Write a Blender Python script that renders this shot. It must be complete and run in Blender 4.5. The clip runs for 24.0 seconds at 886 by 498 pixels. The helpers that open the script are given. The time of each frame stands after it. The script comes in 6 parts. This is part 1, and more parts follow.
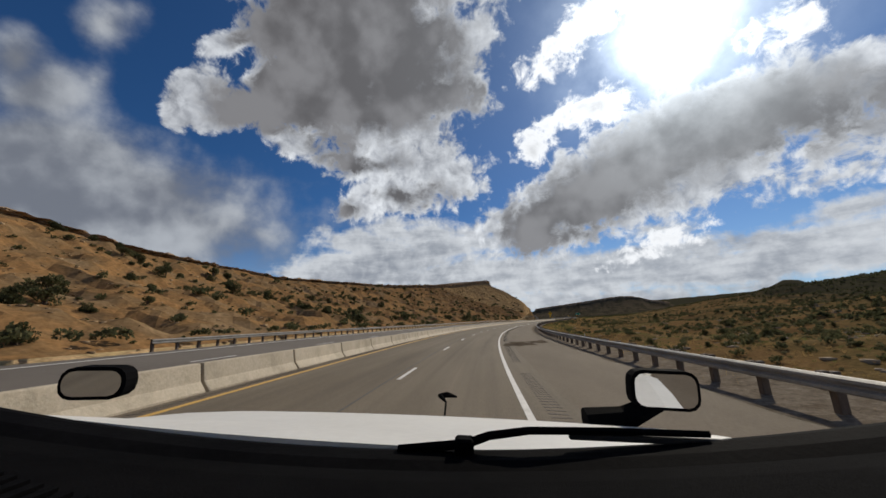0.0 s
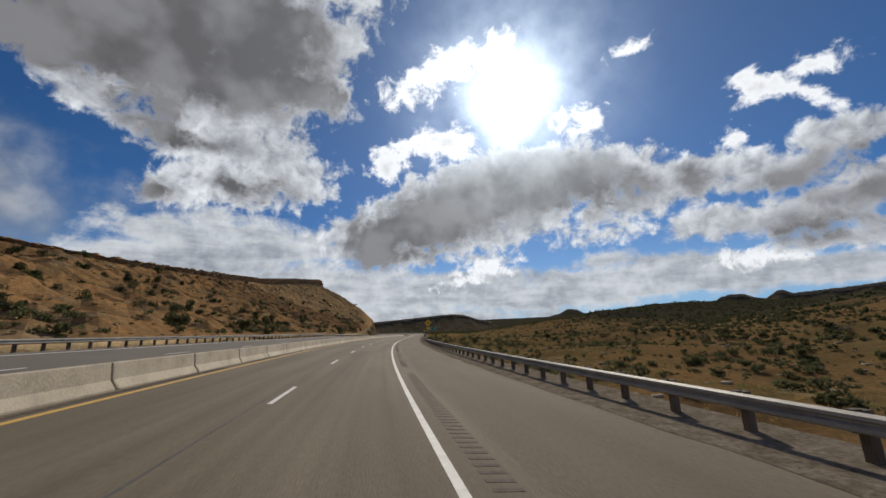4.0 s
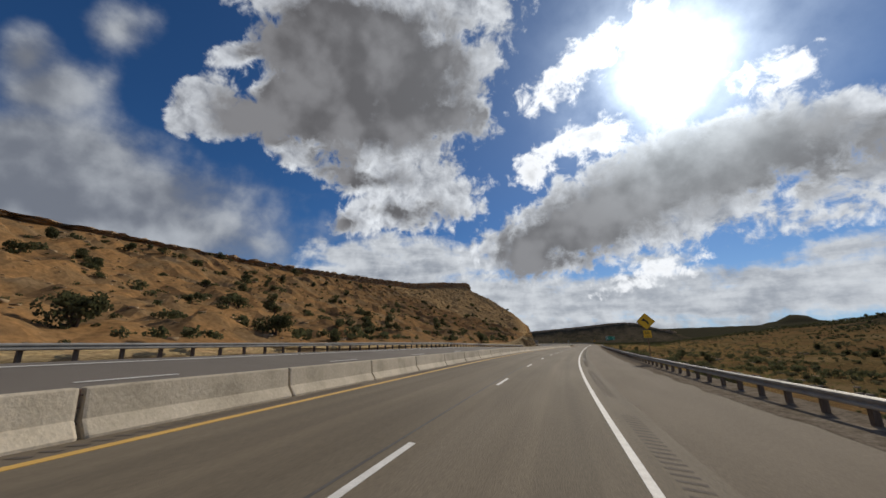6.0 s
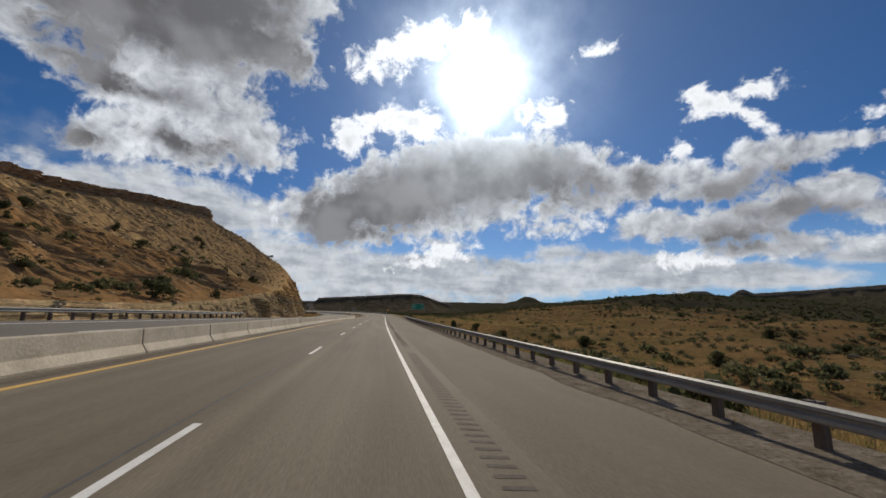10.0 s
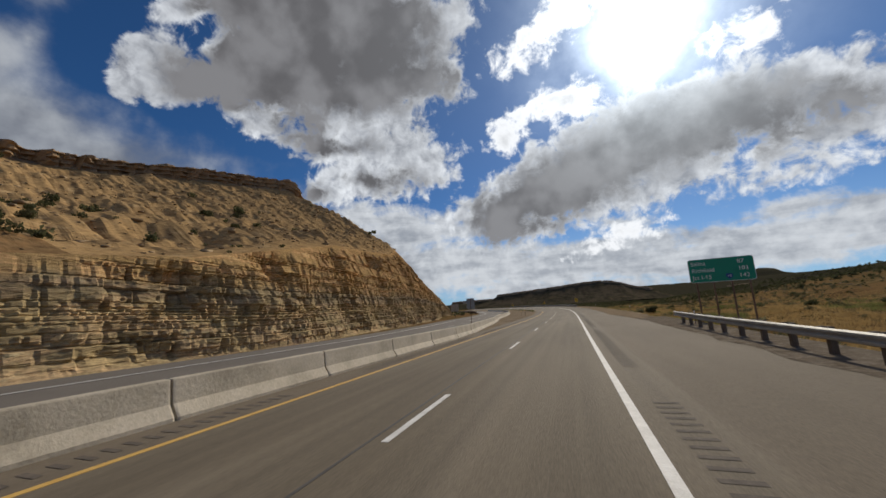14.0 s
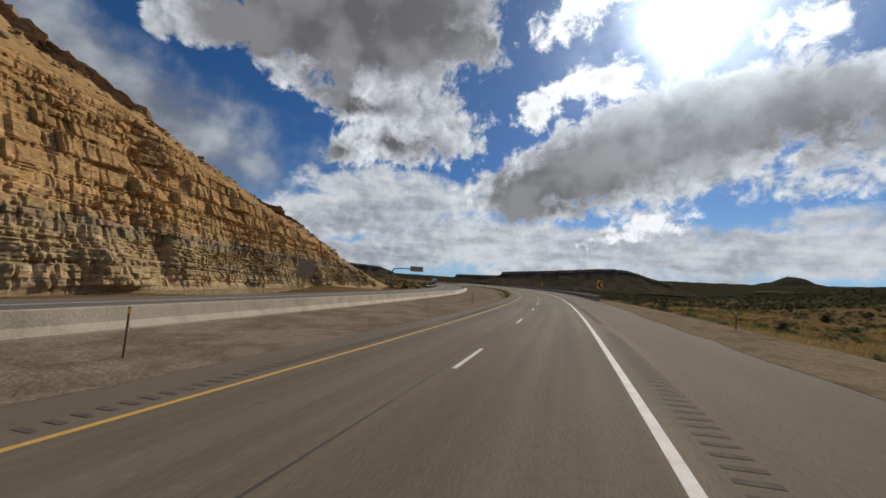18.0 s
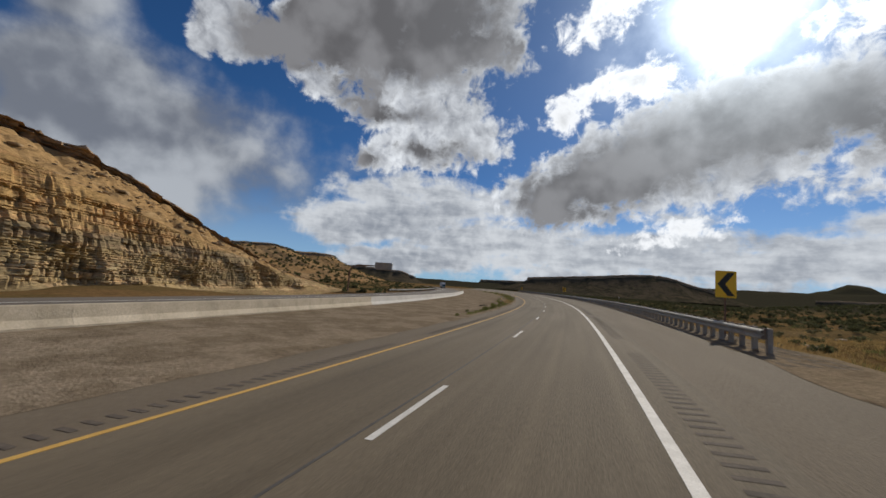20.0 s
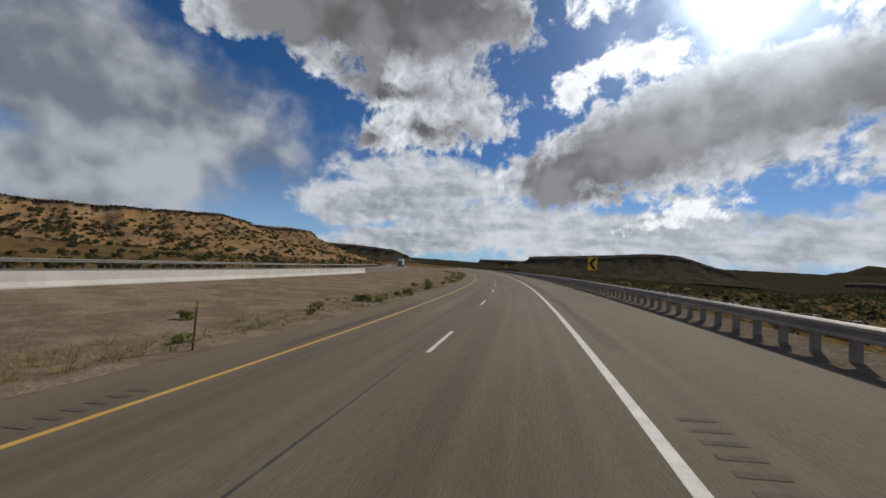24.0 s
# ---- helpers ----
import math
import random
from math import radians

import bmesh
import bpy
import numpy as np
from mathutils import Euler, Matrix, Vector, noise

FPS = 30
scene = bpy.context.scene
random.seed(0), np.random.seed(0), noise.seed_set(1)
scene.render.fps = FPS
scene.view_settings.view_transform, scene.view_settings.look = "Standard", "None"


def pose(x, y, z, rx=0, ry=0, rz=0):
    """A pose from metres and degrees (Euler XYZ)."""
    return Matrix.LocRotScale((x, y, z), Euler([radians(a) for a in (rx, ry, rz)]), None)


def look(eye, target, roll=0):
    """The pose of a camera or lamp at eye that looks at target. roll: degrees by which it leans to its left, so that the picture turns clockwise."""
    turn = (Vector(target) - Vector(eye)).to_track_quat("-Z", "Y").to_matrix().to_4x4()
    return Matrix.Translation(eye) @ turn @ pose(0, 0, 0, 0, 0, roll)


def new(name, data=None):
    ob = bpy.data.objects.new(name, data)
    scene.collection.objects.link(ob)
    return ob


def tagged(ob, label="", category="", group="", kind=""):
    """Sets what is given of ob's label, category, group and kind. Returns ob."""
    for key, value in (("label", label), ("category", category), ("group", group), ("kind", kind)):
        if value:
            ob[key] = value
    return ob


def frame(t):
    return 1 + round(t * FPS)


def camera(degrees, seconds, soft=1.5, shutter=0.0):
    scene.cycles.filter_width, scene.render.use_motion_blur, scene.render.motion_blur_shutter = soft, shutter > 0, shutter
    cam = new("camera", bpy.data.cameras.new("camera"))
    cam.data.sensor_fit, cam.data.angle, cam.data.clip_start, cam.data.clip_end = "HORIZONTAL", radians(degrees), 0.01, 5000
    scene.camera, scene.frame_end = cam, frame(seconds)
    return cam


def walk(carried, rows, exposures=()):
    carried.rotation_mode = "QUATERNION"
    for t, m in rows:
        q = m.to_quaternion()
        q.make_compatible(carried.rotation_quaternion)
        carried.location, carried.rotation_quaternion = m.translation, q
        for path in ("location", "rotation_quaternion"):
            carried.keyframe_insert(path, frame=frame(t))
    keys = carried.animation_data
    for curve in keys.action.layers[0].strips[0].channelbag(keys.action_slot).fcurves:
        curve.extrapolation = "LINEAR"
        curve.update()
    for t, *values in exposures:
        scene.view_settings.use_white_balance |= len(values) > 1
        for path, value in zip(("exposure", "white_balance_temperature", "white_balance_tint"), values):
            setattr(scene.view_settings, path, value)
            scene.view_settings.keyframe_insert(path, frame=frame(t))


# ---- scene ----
cam = camera(101.6, 24.0, soft=1.6)
FITTED = [
    (0.0, -0.86, -0.26, 1.95, 101.79, 3.44, 21.98),
    (0.5, -4.07, 10.13, 1.97, 101.92, 3.7, 21.79),
    (1.0, -7.07, 20.58, 1.98, 102.08, 3.93, 21.12),
    (1.5, -9.9, 31.08, 2.0, 102.24, 3.85, 18.92),
    (2.0, -12.53, 41.64, 2.02, 101.44, 3.75, 14.7),
    (2.5, -14.65, 52.38, 2.01, 100.35, 3.68, 7.69),
    (4.5, -20.97, 95.68, 1.97, 103.33, 1.23, -4.16),
    (5.0, -22.04, 106.56, 1.96, 103.28, 1.19, 1.53),
    (5.5, -23.11, 117.32, 1.97, 102.7, -1.21, 9.87),
    (6.0, -24.02, 128.1, 1.98, 104.7, 0.63, 20.53),
    (6.5, -24.71, 138.9, 1.98, 104.84, 1.2, 19.16),
    (7.0, -25.24, 149.7, 1.98, 104.07, 3.48, 11.45),
    (7.5, -25.56, 160.49, 1.98, 102.51, 5.14, -0.01),
    (8.0, -25.71, 171.28, 1.98, 100.5, 3.79, -8.62),
    (8.5, -25.79, 181.99, 1.98, 100.5, 2.51, -13.64),
    (9.0, -25.8, 192.7, 1.98, 100.94, -0.52, -14.16),
    (9.5, -25.67, 203.19, 1.97, 100.59, -1.39, -12.72),
    (11.5, -24.91, 245.17, 1.93, 99.12, 0.28, -3.28),
    (12.0, -24.64, 255.66, 1.92, 99.13, 2.0, 0.64),
    (12.5, -24.21, 266.08, 1.91, 98.69, 3.52, 4.95),
    (13.0, -23.76, 276.5, 1.89, 98.96, 4.06, 8.94),
    (13.5, -23.46, 286.77, 1.89, 99.47, 3.65, 13.36),
    (14.0, -23.14, 297.04, 1.88, 99.54, 3.05, 17.07),
    (14.5, -22.82, 307.31, 1.87, 98.18, 1.17, 18.04),
    (15.0, -22.48, 317.58, 1.86, 96.58, -1.36, 18.13),
    (15.5, -22.13, 327.87, 1.85, 95.44, -3.47, 17.12),
    (16.0, -21.78, 338.15, 1.84, 95.68, -3.53, 15.77),
    (16.5, -21.44, 348.43, 1.82, 95.17, -3.45, 15.72),
    (17.0, -21.16, 358.7, 1.82, 94.86, -3.33, 16.17),
    (17.5, -20.94, 368.87, 1.81, 94.83, -3.49, 16.79),
    (18.0, -20.8, 379.03, 1.8, 94.99, -3.71, 18.42),
    (18.5, -20.68, 389.18, 1.8, 95.37, -3.96, 19.46),
    (20.5, -21.4, 429.75, 1.79, 95.39, -4.2, 23.4),
    (21.0, -21.92, 439.88, 1.78, 94.59, -4.18, 23.73),
    (21.5, -22.73, 449.98, 1.77, 93.2, -4.1, 23.71),
    (22.0, -23.7, 460.06, 1.75, 92.43, -3.9, 23.5),
    (22.5, -24.86, 470.12, 1.73, 92.02, -3.88, 23.23),
    (23.0, -26.21, 480.15, 1.72, 91.74, -3.8, 23.33),
    (23.5, -27.58, 490.18, 1.72, 92.11, -4.02, 23.38),
    (24.0, -29.14, 500.18, 1.72, 92.45, -4.29, 23.19),
]
walk(cam, [(r[0], pose(*r[1:])) for r in FITTED])

# ---- world, sun ----
SUN_AZ, SUN_EL = radians(16.5), radians(35.0)
# clouds: place across and up from the point 20 degrees above the road's heading, half sizes, turn
BIG_CLOUD = [
    (-0.535, 0.717, 0.533, 0.151, -0.37),
    (-0.561, 0.542, 0.456, 0.146, -0.32),
    (-0.359, 0.370, 0.209, 0.157, -0.29),
    (-0.699, 0.419, 0.291, 0.144, -0.27),
    (-0.546, 0.285, 0.268, 0.095, -0.25),
    (-0.192, 0.421, 0.078, 0.073, -0.32),
    (-0.201, 0.243, 0.058, 0.031, -0.26),
    (-0.500, 0.149, 0.278, 0.078, -0.21),
    (-0.502, 0.055, 0.214, 0.075, -0.18),
    (-0.630, 0.030, 0.116, 0.050, -0.17),
    (-0.307, 0.067, 0.090, 0.059, -0.20),
    (-0.379, 0.188, 0.118, 0.054, -0.23),
    (-1.193, 0.521, 0.184, 0.121, -0.26),
    (-1.328, 0.503, 0.092, 0.069, -0.25),
    (-1.022, 0.656, 0.167, 0.060, -0.19),
    (-0.979, 0.441, 0.188, 0.080, -0.26),
    (-0.830, 0.284, 0.147, 0.067, -0.59),
]
SUN_CLOUD = [
    (-0.223, -0.079, 0.103, 0.039, 0.27),
    (-0.100, -0.089, 0.169, 0.080, 0.22),
    (0.102, -0.012, 0.310, 0.126, 0.30),
    (0.286, 0.076, 0.225, 0.095, 0.11),
    (0.476, 0.080, 0.266, 0.096, 0.10),
    (0.034, -0.141, 0.239, 0.034, 0.06),
    (0.252, -0.086, 0.243, 0.052, 0.21),
    (0.765, 0.083, 0.231, 0.073, 0.17),
    (1.001, 0.088, 0.257, 0.064, 0.09),
    (1.283, 0.200, 0.302, 0.059, 0.22),
    (1.600, 0.291, 0.262, 0.038, 0.22),
    (0.897, -0.050, 0.247, 0.060, 0.14),
    (1.190, -0.010, 0.295, 0.081, 0.22),
    (1.468, 0.102, 0.297, 0.074, 0.20),
    (1.848, 0.092, 0.274, 0.066, 0.18),
    (1.390, -0.088, 0.414, 0.047, 0.13),
    (0.537, -0.092, 0.143, 0.026, 0.20),
    (0.621, -0.008, 0.238, 0.049, 0.24),
    (0.303, 0.021, 0.199, 0.099, 0.23),
    (0.482, 0.038, 0.124, 0.068, 0.15),
]
SCRAPS = [
    (-0.041, 0.295, 0.064, 0.026, 0.41),
    (0.062, 0.339, 0.112, 0.039, 0.46),
    (0.168, 0.393, 0.077, 0.033, 0.49),
    (-0.073, 0.102, 0.055, 0.038, 0.63),
    (0.002, 0.150, 0.082, 0.030, 0.46),
    (0.074, 0.163, 0.075, 0.043, 0.13),
    (0.438, 0.227, 0.062, 0.028, 0.13),
    (0.959, 0.322, 0.087, 0.047, 0.14),
    (1.113, 0.383, 0.094, 0.029, 0.28),
    (1.099, 0.303, 0.092, 0.027, -0.20),
    (0.590, 0.415, 0.040, 0.014, 0.39),
    (1.764, 0.478, 0.140, 0.029, 0.27),
    (1.677, 0.397, 0.095, 0.019, 0.26),
    (0.911, 0.198, 0.046, 0.021, 0.26),
    (0.179, -0.194, 0.069, 0.015, 0.14),
    (1.057, -0.155, 0.132, 0.024, 0.05),
]
VEIL = [
    (-2.078, 0.791, 0.362, 0.121, -0.27),
    (-2.178, 0.975, 0.224, 0.104, -0.30),
    (-1.569, 0.902, 0.173, 0.073, -0.32),
    (-1.717, 0.757, 0.086, 0.038, -0.28),
    (-2.306, 0.535, 0.773, 0.197, -0.21),
    (-1.810, 0.297, 0.696, 0.132, -0.18),
    (-1.421, 0.114, 0.473, 0.085, -0.16),
    (-1.080, 0.018, 0.201, 0.050, -0.15),
    (-0.914, -0.081, 0.083, 0.020, -0.13),
    (-2.269, 0.627, 0.492, 0.091, -0.17),
    (-2.351, 0.384, 0.780, 0.211, -0.12),
    (-1.810, 0.128, 0.667, 0.145, -0.08),
    (-1.204, -0.019, 0.297, 0.053, -0.05),
    (-2.578, 0.002, 1.143, 0.216, -0.04),
    (-1.138, -0.094, 0.112, 0.026, -0.03),
]
LOW_CLOUD = [
    (-0.545, -0.134, 0.355, 0.039, -0.05),
    (-0.300, -0.123, 0.176, 0.030, -0.14),
    (-0.234, -0.226, 0.322, 0.040, -0.11),
    (0.129, -0.223, 0.220, 0.035, -0.04),
    (0.431, -0.225, 0.156, 0.036, -0.05),
    (0.184, -0.172, 0.053, 0.017, 0.06),
    (0.528, -0.168, 0.065, 0.030, -0.05),
    (-0.211, -0.284, 0.182, 0.023, -0.09),
    (0.026, -0.260, 0.330, 0.042, 0.03),
    (0.429, -0.264, 0.398, 0.046, 0.03),
    (0.752, -0.188, 0.259, 0.042, 0.12),
    (1.213, -0.199, 0.547, 0.052, 0.04),
    (1.812, -0.064, 0.311, 0.052, 0.12),
    (-0.091, -0.320, 0.136, 0.025, 0.02),
    (-0.741, -0.161, 0.309, 0.079, -0.01),
    (-0.328, -0.223, 0.266, 0.057, 0.01),
    (0.021, -0.240, 0.194, 0.044, 0.02),
    (-0.088, -0.315, 0.093, 0.029, 0.05),
    (-0.626, -0.294, 0.382, 0.058, 0.04),
    (0.124, -0.324, 0.349, 0.024, 0.02),
]
LOW_JOINS = [
    (-0.424, -0.076, 0.144, 0.038, -0.18),
    (-0.524, -0.041, 0.088, 0.025, -0.12),
    (-0.657, -0.076, 0.189, 0.041, -0.22),
    (-0.333, -0.115, 0.110, 0.030, -0.03),
    (0.651, -0.235, 0.208, 0.036, 0.04),
    (0.905, -0.219, 0.241, 0.049, 0.09),
    (0.466, -0.244, 0.217, 0.028, -0.01),
]
# the thick grey bases inside the large clouds; the rest of them is thin and bright
THICK = [
    (-0.600, 0.560, 0.420, 0.160, -0.35),
    (-0.561, 0.351, 0.351, 0.096, -0.10),
    (-0.325, 0.282, 0.165, 0.053, 0.10),
    (-0.712, 0.240, 0.132, 0.044, -0.17),
    (-0.511, 0.033, 0.206, 0.052, -0.12),
    (-0.602, 0.155, 0.108, 0.028, 0.00),
    (0.033, -0.049, 0.293, 0.095, 0.33),
    (0.321, 0.054, 0.248, 0.083, 0.05),
    (0.615, 0.047, 0.134, 0.040, 0.16),
    (0.788, 0.085, 0.080, 0.040, 0.00),
    (1.181, -0.075, 0.187, 0.047, 0.05),
    (1.078, 0.055, 0.111, 0.033, 0.15),
    (1.381, 0.165, 0.179, 0.034, 0.23),
    (1.406, 0.032, 0.190, 0.042, 0.12),
    (0.445, 0.018, 0.157, 0.056, 0.16),
    (-0.930, 0.446, 0.247, 0.085, -0.22),
    (-0.780, 0.420, 0.300, 0.110, -0.20),
    (-0.480, 0.430, 0.260, 0.100, -0.25),
]


def build_world():
    w = bpy.data.worlds.new("sky")
    scene.world = w
    w.use_nodes = True
    nt = w.node_tree
    nt.nodes.clear()

    def node(kind, **kw):
        n = nt.nodes.new(kind)
        for k, v in kw.items():
            if k == "ins":
                for i, x in v.items():
                    if isinstance(x, bpy.types.NodeSocket):
                        nt.links.new(x, n.inputs[i])
                    else:
                        n.inputs[i].default_value = x
            elif k == "operation":
                n.operation = v
            elif k == "vector_type":
                n.vector_type = v
        return n

    def m(op, a, b=0.0, c=0.0, clamp=False):
        n = node("ShaderNodeMath", operation=op, ins={0: a, 1: b, 2: c})
        n.use_clamp = clamp
        return n.outputs[0]

    def vm(op, a, b=(0, 0, 0)):
        n = node("ShaderNodeVectorMath", operation=op, ins={0: a, 1: b})
        return n.outputs["Value"] if op in ("DOT_PRODUCT", "LENGTH") else n.outputs[0]

    def ramp(x, lo, hi):
        n = node("ShaderNodeMapRange", ins={0: x, 1: lo, 2: hi, 3: 0.0, 4: 1.0})
        n.interpolation_type = "SMOOTHSTEP"
        return n.outputs[0]

    def mix(f, a, b):
        n = nt.nodes.new("ShaderNodeMix")
        n.data_type = "RGBA"
        for i, x in ((0, f), (6, a), (7, b)):
            if isinstance(x, bpy.types.NodeSocket):
                nt.links.new(x, n.inputs[i])
            else:
                n.inputs[i].default_value = x
        return n.outputs[2]

    def noise_tex(vec, scale, detail, rough, dist=0.0):
        n = node("ShaderNodeTexNoise", ins={"Vector": vec, "Scale": scale, "Detail": detail, "Roughness": rough, "Distortion": dist})
        return n.outputs[0]

    d = node("ShaderNodeTexCoord").outputs["Generated"]
    d = vm("NORMALIZE", d)
    c20, s20 = math.cos(radians(20)), math.sin(radians(20))
    depth = m("MAXIMUM", vm("DOT_PRODUCT", d, (0, c20, s20)), 0.08)
    u = m("DIVIDE", vm("DOT_PRODUCT", d, (1, 0, 0)), depth)
    v = m("DIVIDE", vm("DOT_PRODUCT", d, (0, -s20, c20)), depth)
    comb = node("ShaderNodeCombineXYZ", ins={0: u, 1: v})
    # ragged edges: the place is pushed about by noise before the shapes are read
    warp = node("ShaderNodeTexNoise", ins={"Vector": d, "Scale": 7.0, "Detail": 6.0, "Roughness": 0.62})
    wv = node("ShaderNodeVectorMath", operation="MULTIPLY_ADD", ins={0: warp.outputs["Color"], 1: (0.13, 0.10, 0), 2: comb.outputs[0]}).outputs[0]
    wv = vm("SUBTRACT", wv, (0.065, 0.05, 0))

    def field(blobs, smooth=0.04, after=None):
        out, vec = None, wv
        if after is not None:
            vec = node("ShaderNodeVectorMath", operation="MULTIPLY_ADD", ins={0: after, 1: (0, 0, 1e-6), 2: wv}).outputs[0]
        for i, (bu, bv, ru, rv, ang) in enumerate(blobs):
            if out is not None and i % 8 == 0:
                vec = node("ShaderNodeVectorMath", operation="MULTIPLY_ADD", ins={0: out, 1: (0, 0, 1e-6), 2: wv}).outputs[0]
            mp = node("ShaderNodeMapping", vector_type="TEXTURE", ins={0: vec, 1: (bu, bv, 0), 2: (0, 0, ang), 3: (ru, rv, 1)})
            r = min(ru, rv)
            f = m("MULTIPLY_ADD", vm("LENGTH", mp.outputs[0]), -r, r)
            out = f if out is None else m("SMOOTH_MAX", out, f, smooth)
        return out

    puff = noise_tex(d, 22.0, 9.0, 0.62, 0.3)
    fine = noise_tex(d, 60.0, 5.0, 0.6)
    soft = noise_tex(d, 9.0, 6.0, 0.55)
    stretched = vm("MULTIPLY", d, (1.0, 1.0, 4.0))
    streak = noise_tex(stretched, 9.0, 7.0, 0.6, 0.2)
    rag = m("MULTIPLY_ADD", puff, 0.13, -0.062)
    rag2 = m("MULTIPLY_ADD", streak, 0.12, -0.06)

    # one after another, so that few values are held at a time
    f_big = field(BIG_CLOUD)
    f_sun = field(SUN_CLOUD, 0.04, f_big)
    f_scraps = field(SCRAPS, 0.02, f_sun)
    f_veil = field([(a, b, c * 1.22, d * 1.3, e) for a, b, c, d, e in VEIL], 0.08, f_scraps)
    f_low = field(LOW_CLOUD + LOW_JOINS, 0.03, f_veil)
    f_thick = field(THICK, 0.05, f_low)
    heavy = m("MAXIMUM", f_big, f_sun)
    heavy_f = m("ADD", heavy, rag)
    scraps_f = m("ADD", m("ADD", f_scraps, 0.012), m("MULTIPLY", rag, 1.15))
    veil_f = m("ADD", f_veil, m("ADD", m("MULTIPLY", rag2, 0.25), m("MULTIPLY_ADD", soft, 0.18, -0.09)))
    low_f = m("ADD", m("ADD", f_low, 0.004), m("ADD", m("MULTIPLY", rag2, 0.45), m("MULTIPLY", rag, 0.42)))

    sun_dir = (math.sin(SUN_AZ) * math.cos(SUN_EL), math.cos(SUN_AZ) * math.cos(SUN_EL), math.sin(SUN_EL))
    cs = m("MAXIMUM", vm("DOT_PRODUCT", d, sun_dir), 0.0)

    sky = node("ShaderNodeTexSky")
    sky.sky_type, sky.sun_disc = "NISHITA", False
    sky.sun_elevation, sky.sun_rotation = SUN_EL, SUN_AZ
    sky.altitude, sky.air_density, sky.dust_density, sky.ozone_density = 1800.0, 1.0, 0.1, 3.0
    blue = vm("SCALE", vm("MULTIPLY", sky.outputs[0], (0.40, 0.80, 1.16)))
    blue.node.inputs["Scale"].default_value = SKY

    # cloud colour: bright lumpy edges towards the light, smooth grey thick middles
    broad = noise_tex(d, 4.5, 3.0, 0.5)
    toward = vm("ADD", d, tuple(0.016 * q for q in sun_dir))
    puff_sun = noise_tex(toward, 22.0, 4.0, 0.55, 0.3)
    puff_low = noise_tex(d, 22.0, 4.0, 0.55, 0.3)
    relief = m("SUBTRACT", puff_low, puff_sun)
    depth_in = m("ADD", heavy, m("ADD", m("MULTIPLY", rag, 0.75), m("MULTIPLY_ADD", broad, 0.16, -0.08)))
    body = mix(ramp(m("ADD", m("MULTIPLY", broad, 0.6), m("MULTIPLY", soft, 0.4)), 0.41, 0.60), (0.112, 0.110, 0.117, 1), (0.222, 0.222, 0.234, 1))
    lumps = m("MULTIPLY_ADD", relief, 2.2, m("MULTIPLY_ADD", puff, 0.5, 0.22), True)
    edge_c = mix(lumps, (0.31, 0.328, 0.37, 1), (0.88, 0.92, 0.97, 1))
    thin_c = mix(lumps, (0.235, 0.25, 0.285, 1), (0.64, 0.67, 0.715, 1))
    bright_c = mix(ramp(depth_in, -0.008, 0.060), edge_c, thin_c)
    dark = ramp(m("ADD", f_thick, m("ADD", m("MULTIPLY", rag, 0.9), m("MULTIPLY_ADD", soft, 0.10, -0.05))), -0.022, 0.034)
    heavy_c = mix(m("MULTIPLY", dark, ramp(depth_in, -0.006, 0.040)), bright_c, body)
    veil_mix = m("ADD", m("MULTIPLY", broad, 0.55), m("MULTIPLY", soft, 0.45))
    veil_c = mix(ramp(veil_mix, 0.38, 0.62), (0.175, 0.190, 0.222, 1), (0.44, 0.465, 0.50, 1))
    low_d = m("ADD", m("MULTIPLY", low_f, 2.2), m("ADD", m("MULTIPLY", broad, 0.45), m("MULTIPLY", streak, 0.45)))
    low_c = mix(ramp(m("ADD", low_d, m("MULTIPLY", relief, -0.45)), 0.34, 0.74), (0.60, 0.63, 0.67, 1), (0.26, 0.288, 0.34, 1))
    scrap_c = mix(ramp(scraps_f, 0.02, 0.09), (0.9, 0.92, 0.95, 1), (0.55, 0.56, 0.58, 1))

    out = blue
    sep = node("ShaderNodeSeparateXYZ", ins={0: d})
    haze = m("MULTIPLY", m("SUBTRACT", 1.0, ramp(sep.outputs[2], 0.0, 0.30)), 0.5)
    out = mix(haze, out, (0.36, 0.51, 0.72, 1))
    out = mix(m("MULTIPLY", ramp(veil_f, -0.03, 0.10), 0.93), out, veil_c)
    out = mix(ramp(low_f, -0.008, 0.022), out, low_c)
    out = mix(ramp(scraps_f, 0.0, 0.03), out, scrap_c)
    out = mix(ramp(heavy_f, 0.0, 0.03), out, heavy_c)
    # the sky that is never in view goes on with the same broken cloud
    behind = m("SUBTRACT", 1.0, ramp(vm("DOT_PRODUCT", d, (0, c20, s20)), 0.10, 0.30))
    broken = mix(ramp(puff, 0.45, 0.62), blue, (0.45, 0.45, 0.46, 1))
    out = mix(behind, out, broken)
    # the sun behind thin cloud, and the light that it scatters round itself
    core = m("MULTIPLY", m("POWER", cs, 450.0), m("MULTIPLY_ADD", puff, 9.0, -1.2))
    ring = m("MULTIPLY", m("POWER", cs, 60.0), m("MULTIPLY_ADD", soft, 2.2, -0.3))
    wide = m("MULTIPLY", m("POWER", cs, 6.0), 0.10)
    glow = m("ADD", core, m("ADD", ring, wide))
    tint = vm("SCALE", (0.88, 0.98, 1.05))
    nt.links.new(glow, tint.node.inputs["Scale"])
    out = vm("ADD", out, tint)
    bg = node("ShaderNodeBackground", ins={0: out, 1: 1.0})
    o = node("ShaderNodeOutputWorld")
    nt.links.new(bg.outputs[0], o.inputs[0])


SKY = 0.053
build_world()

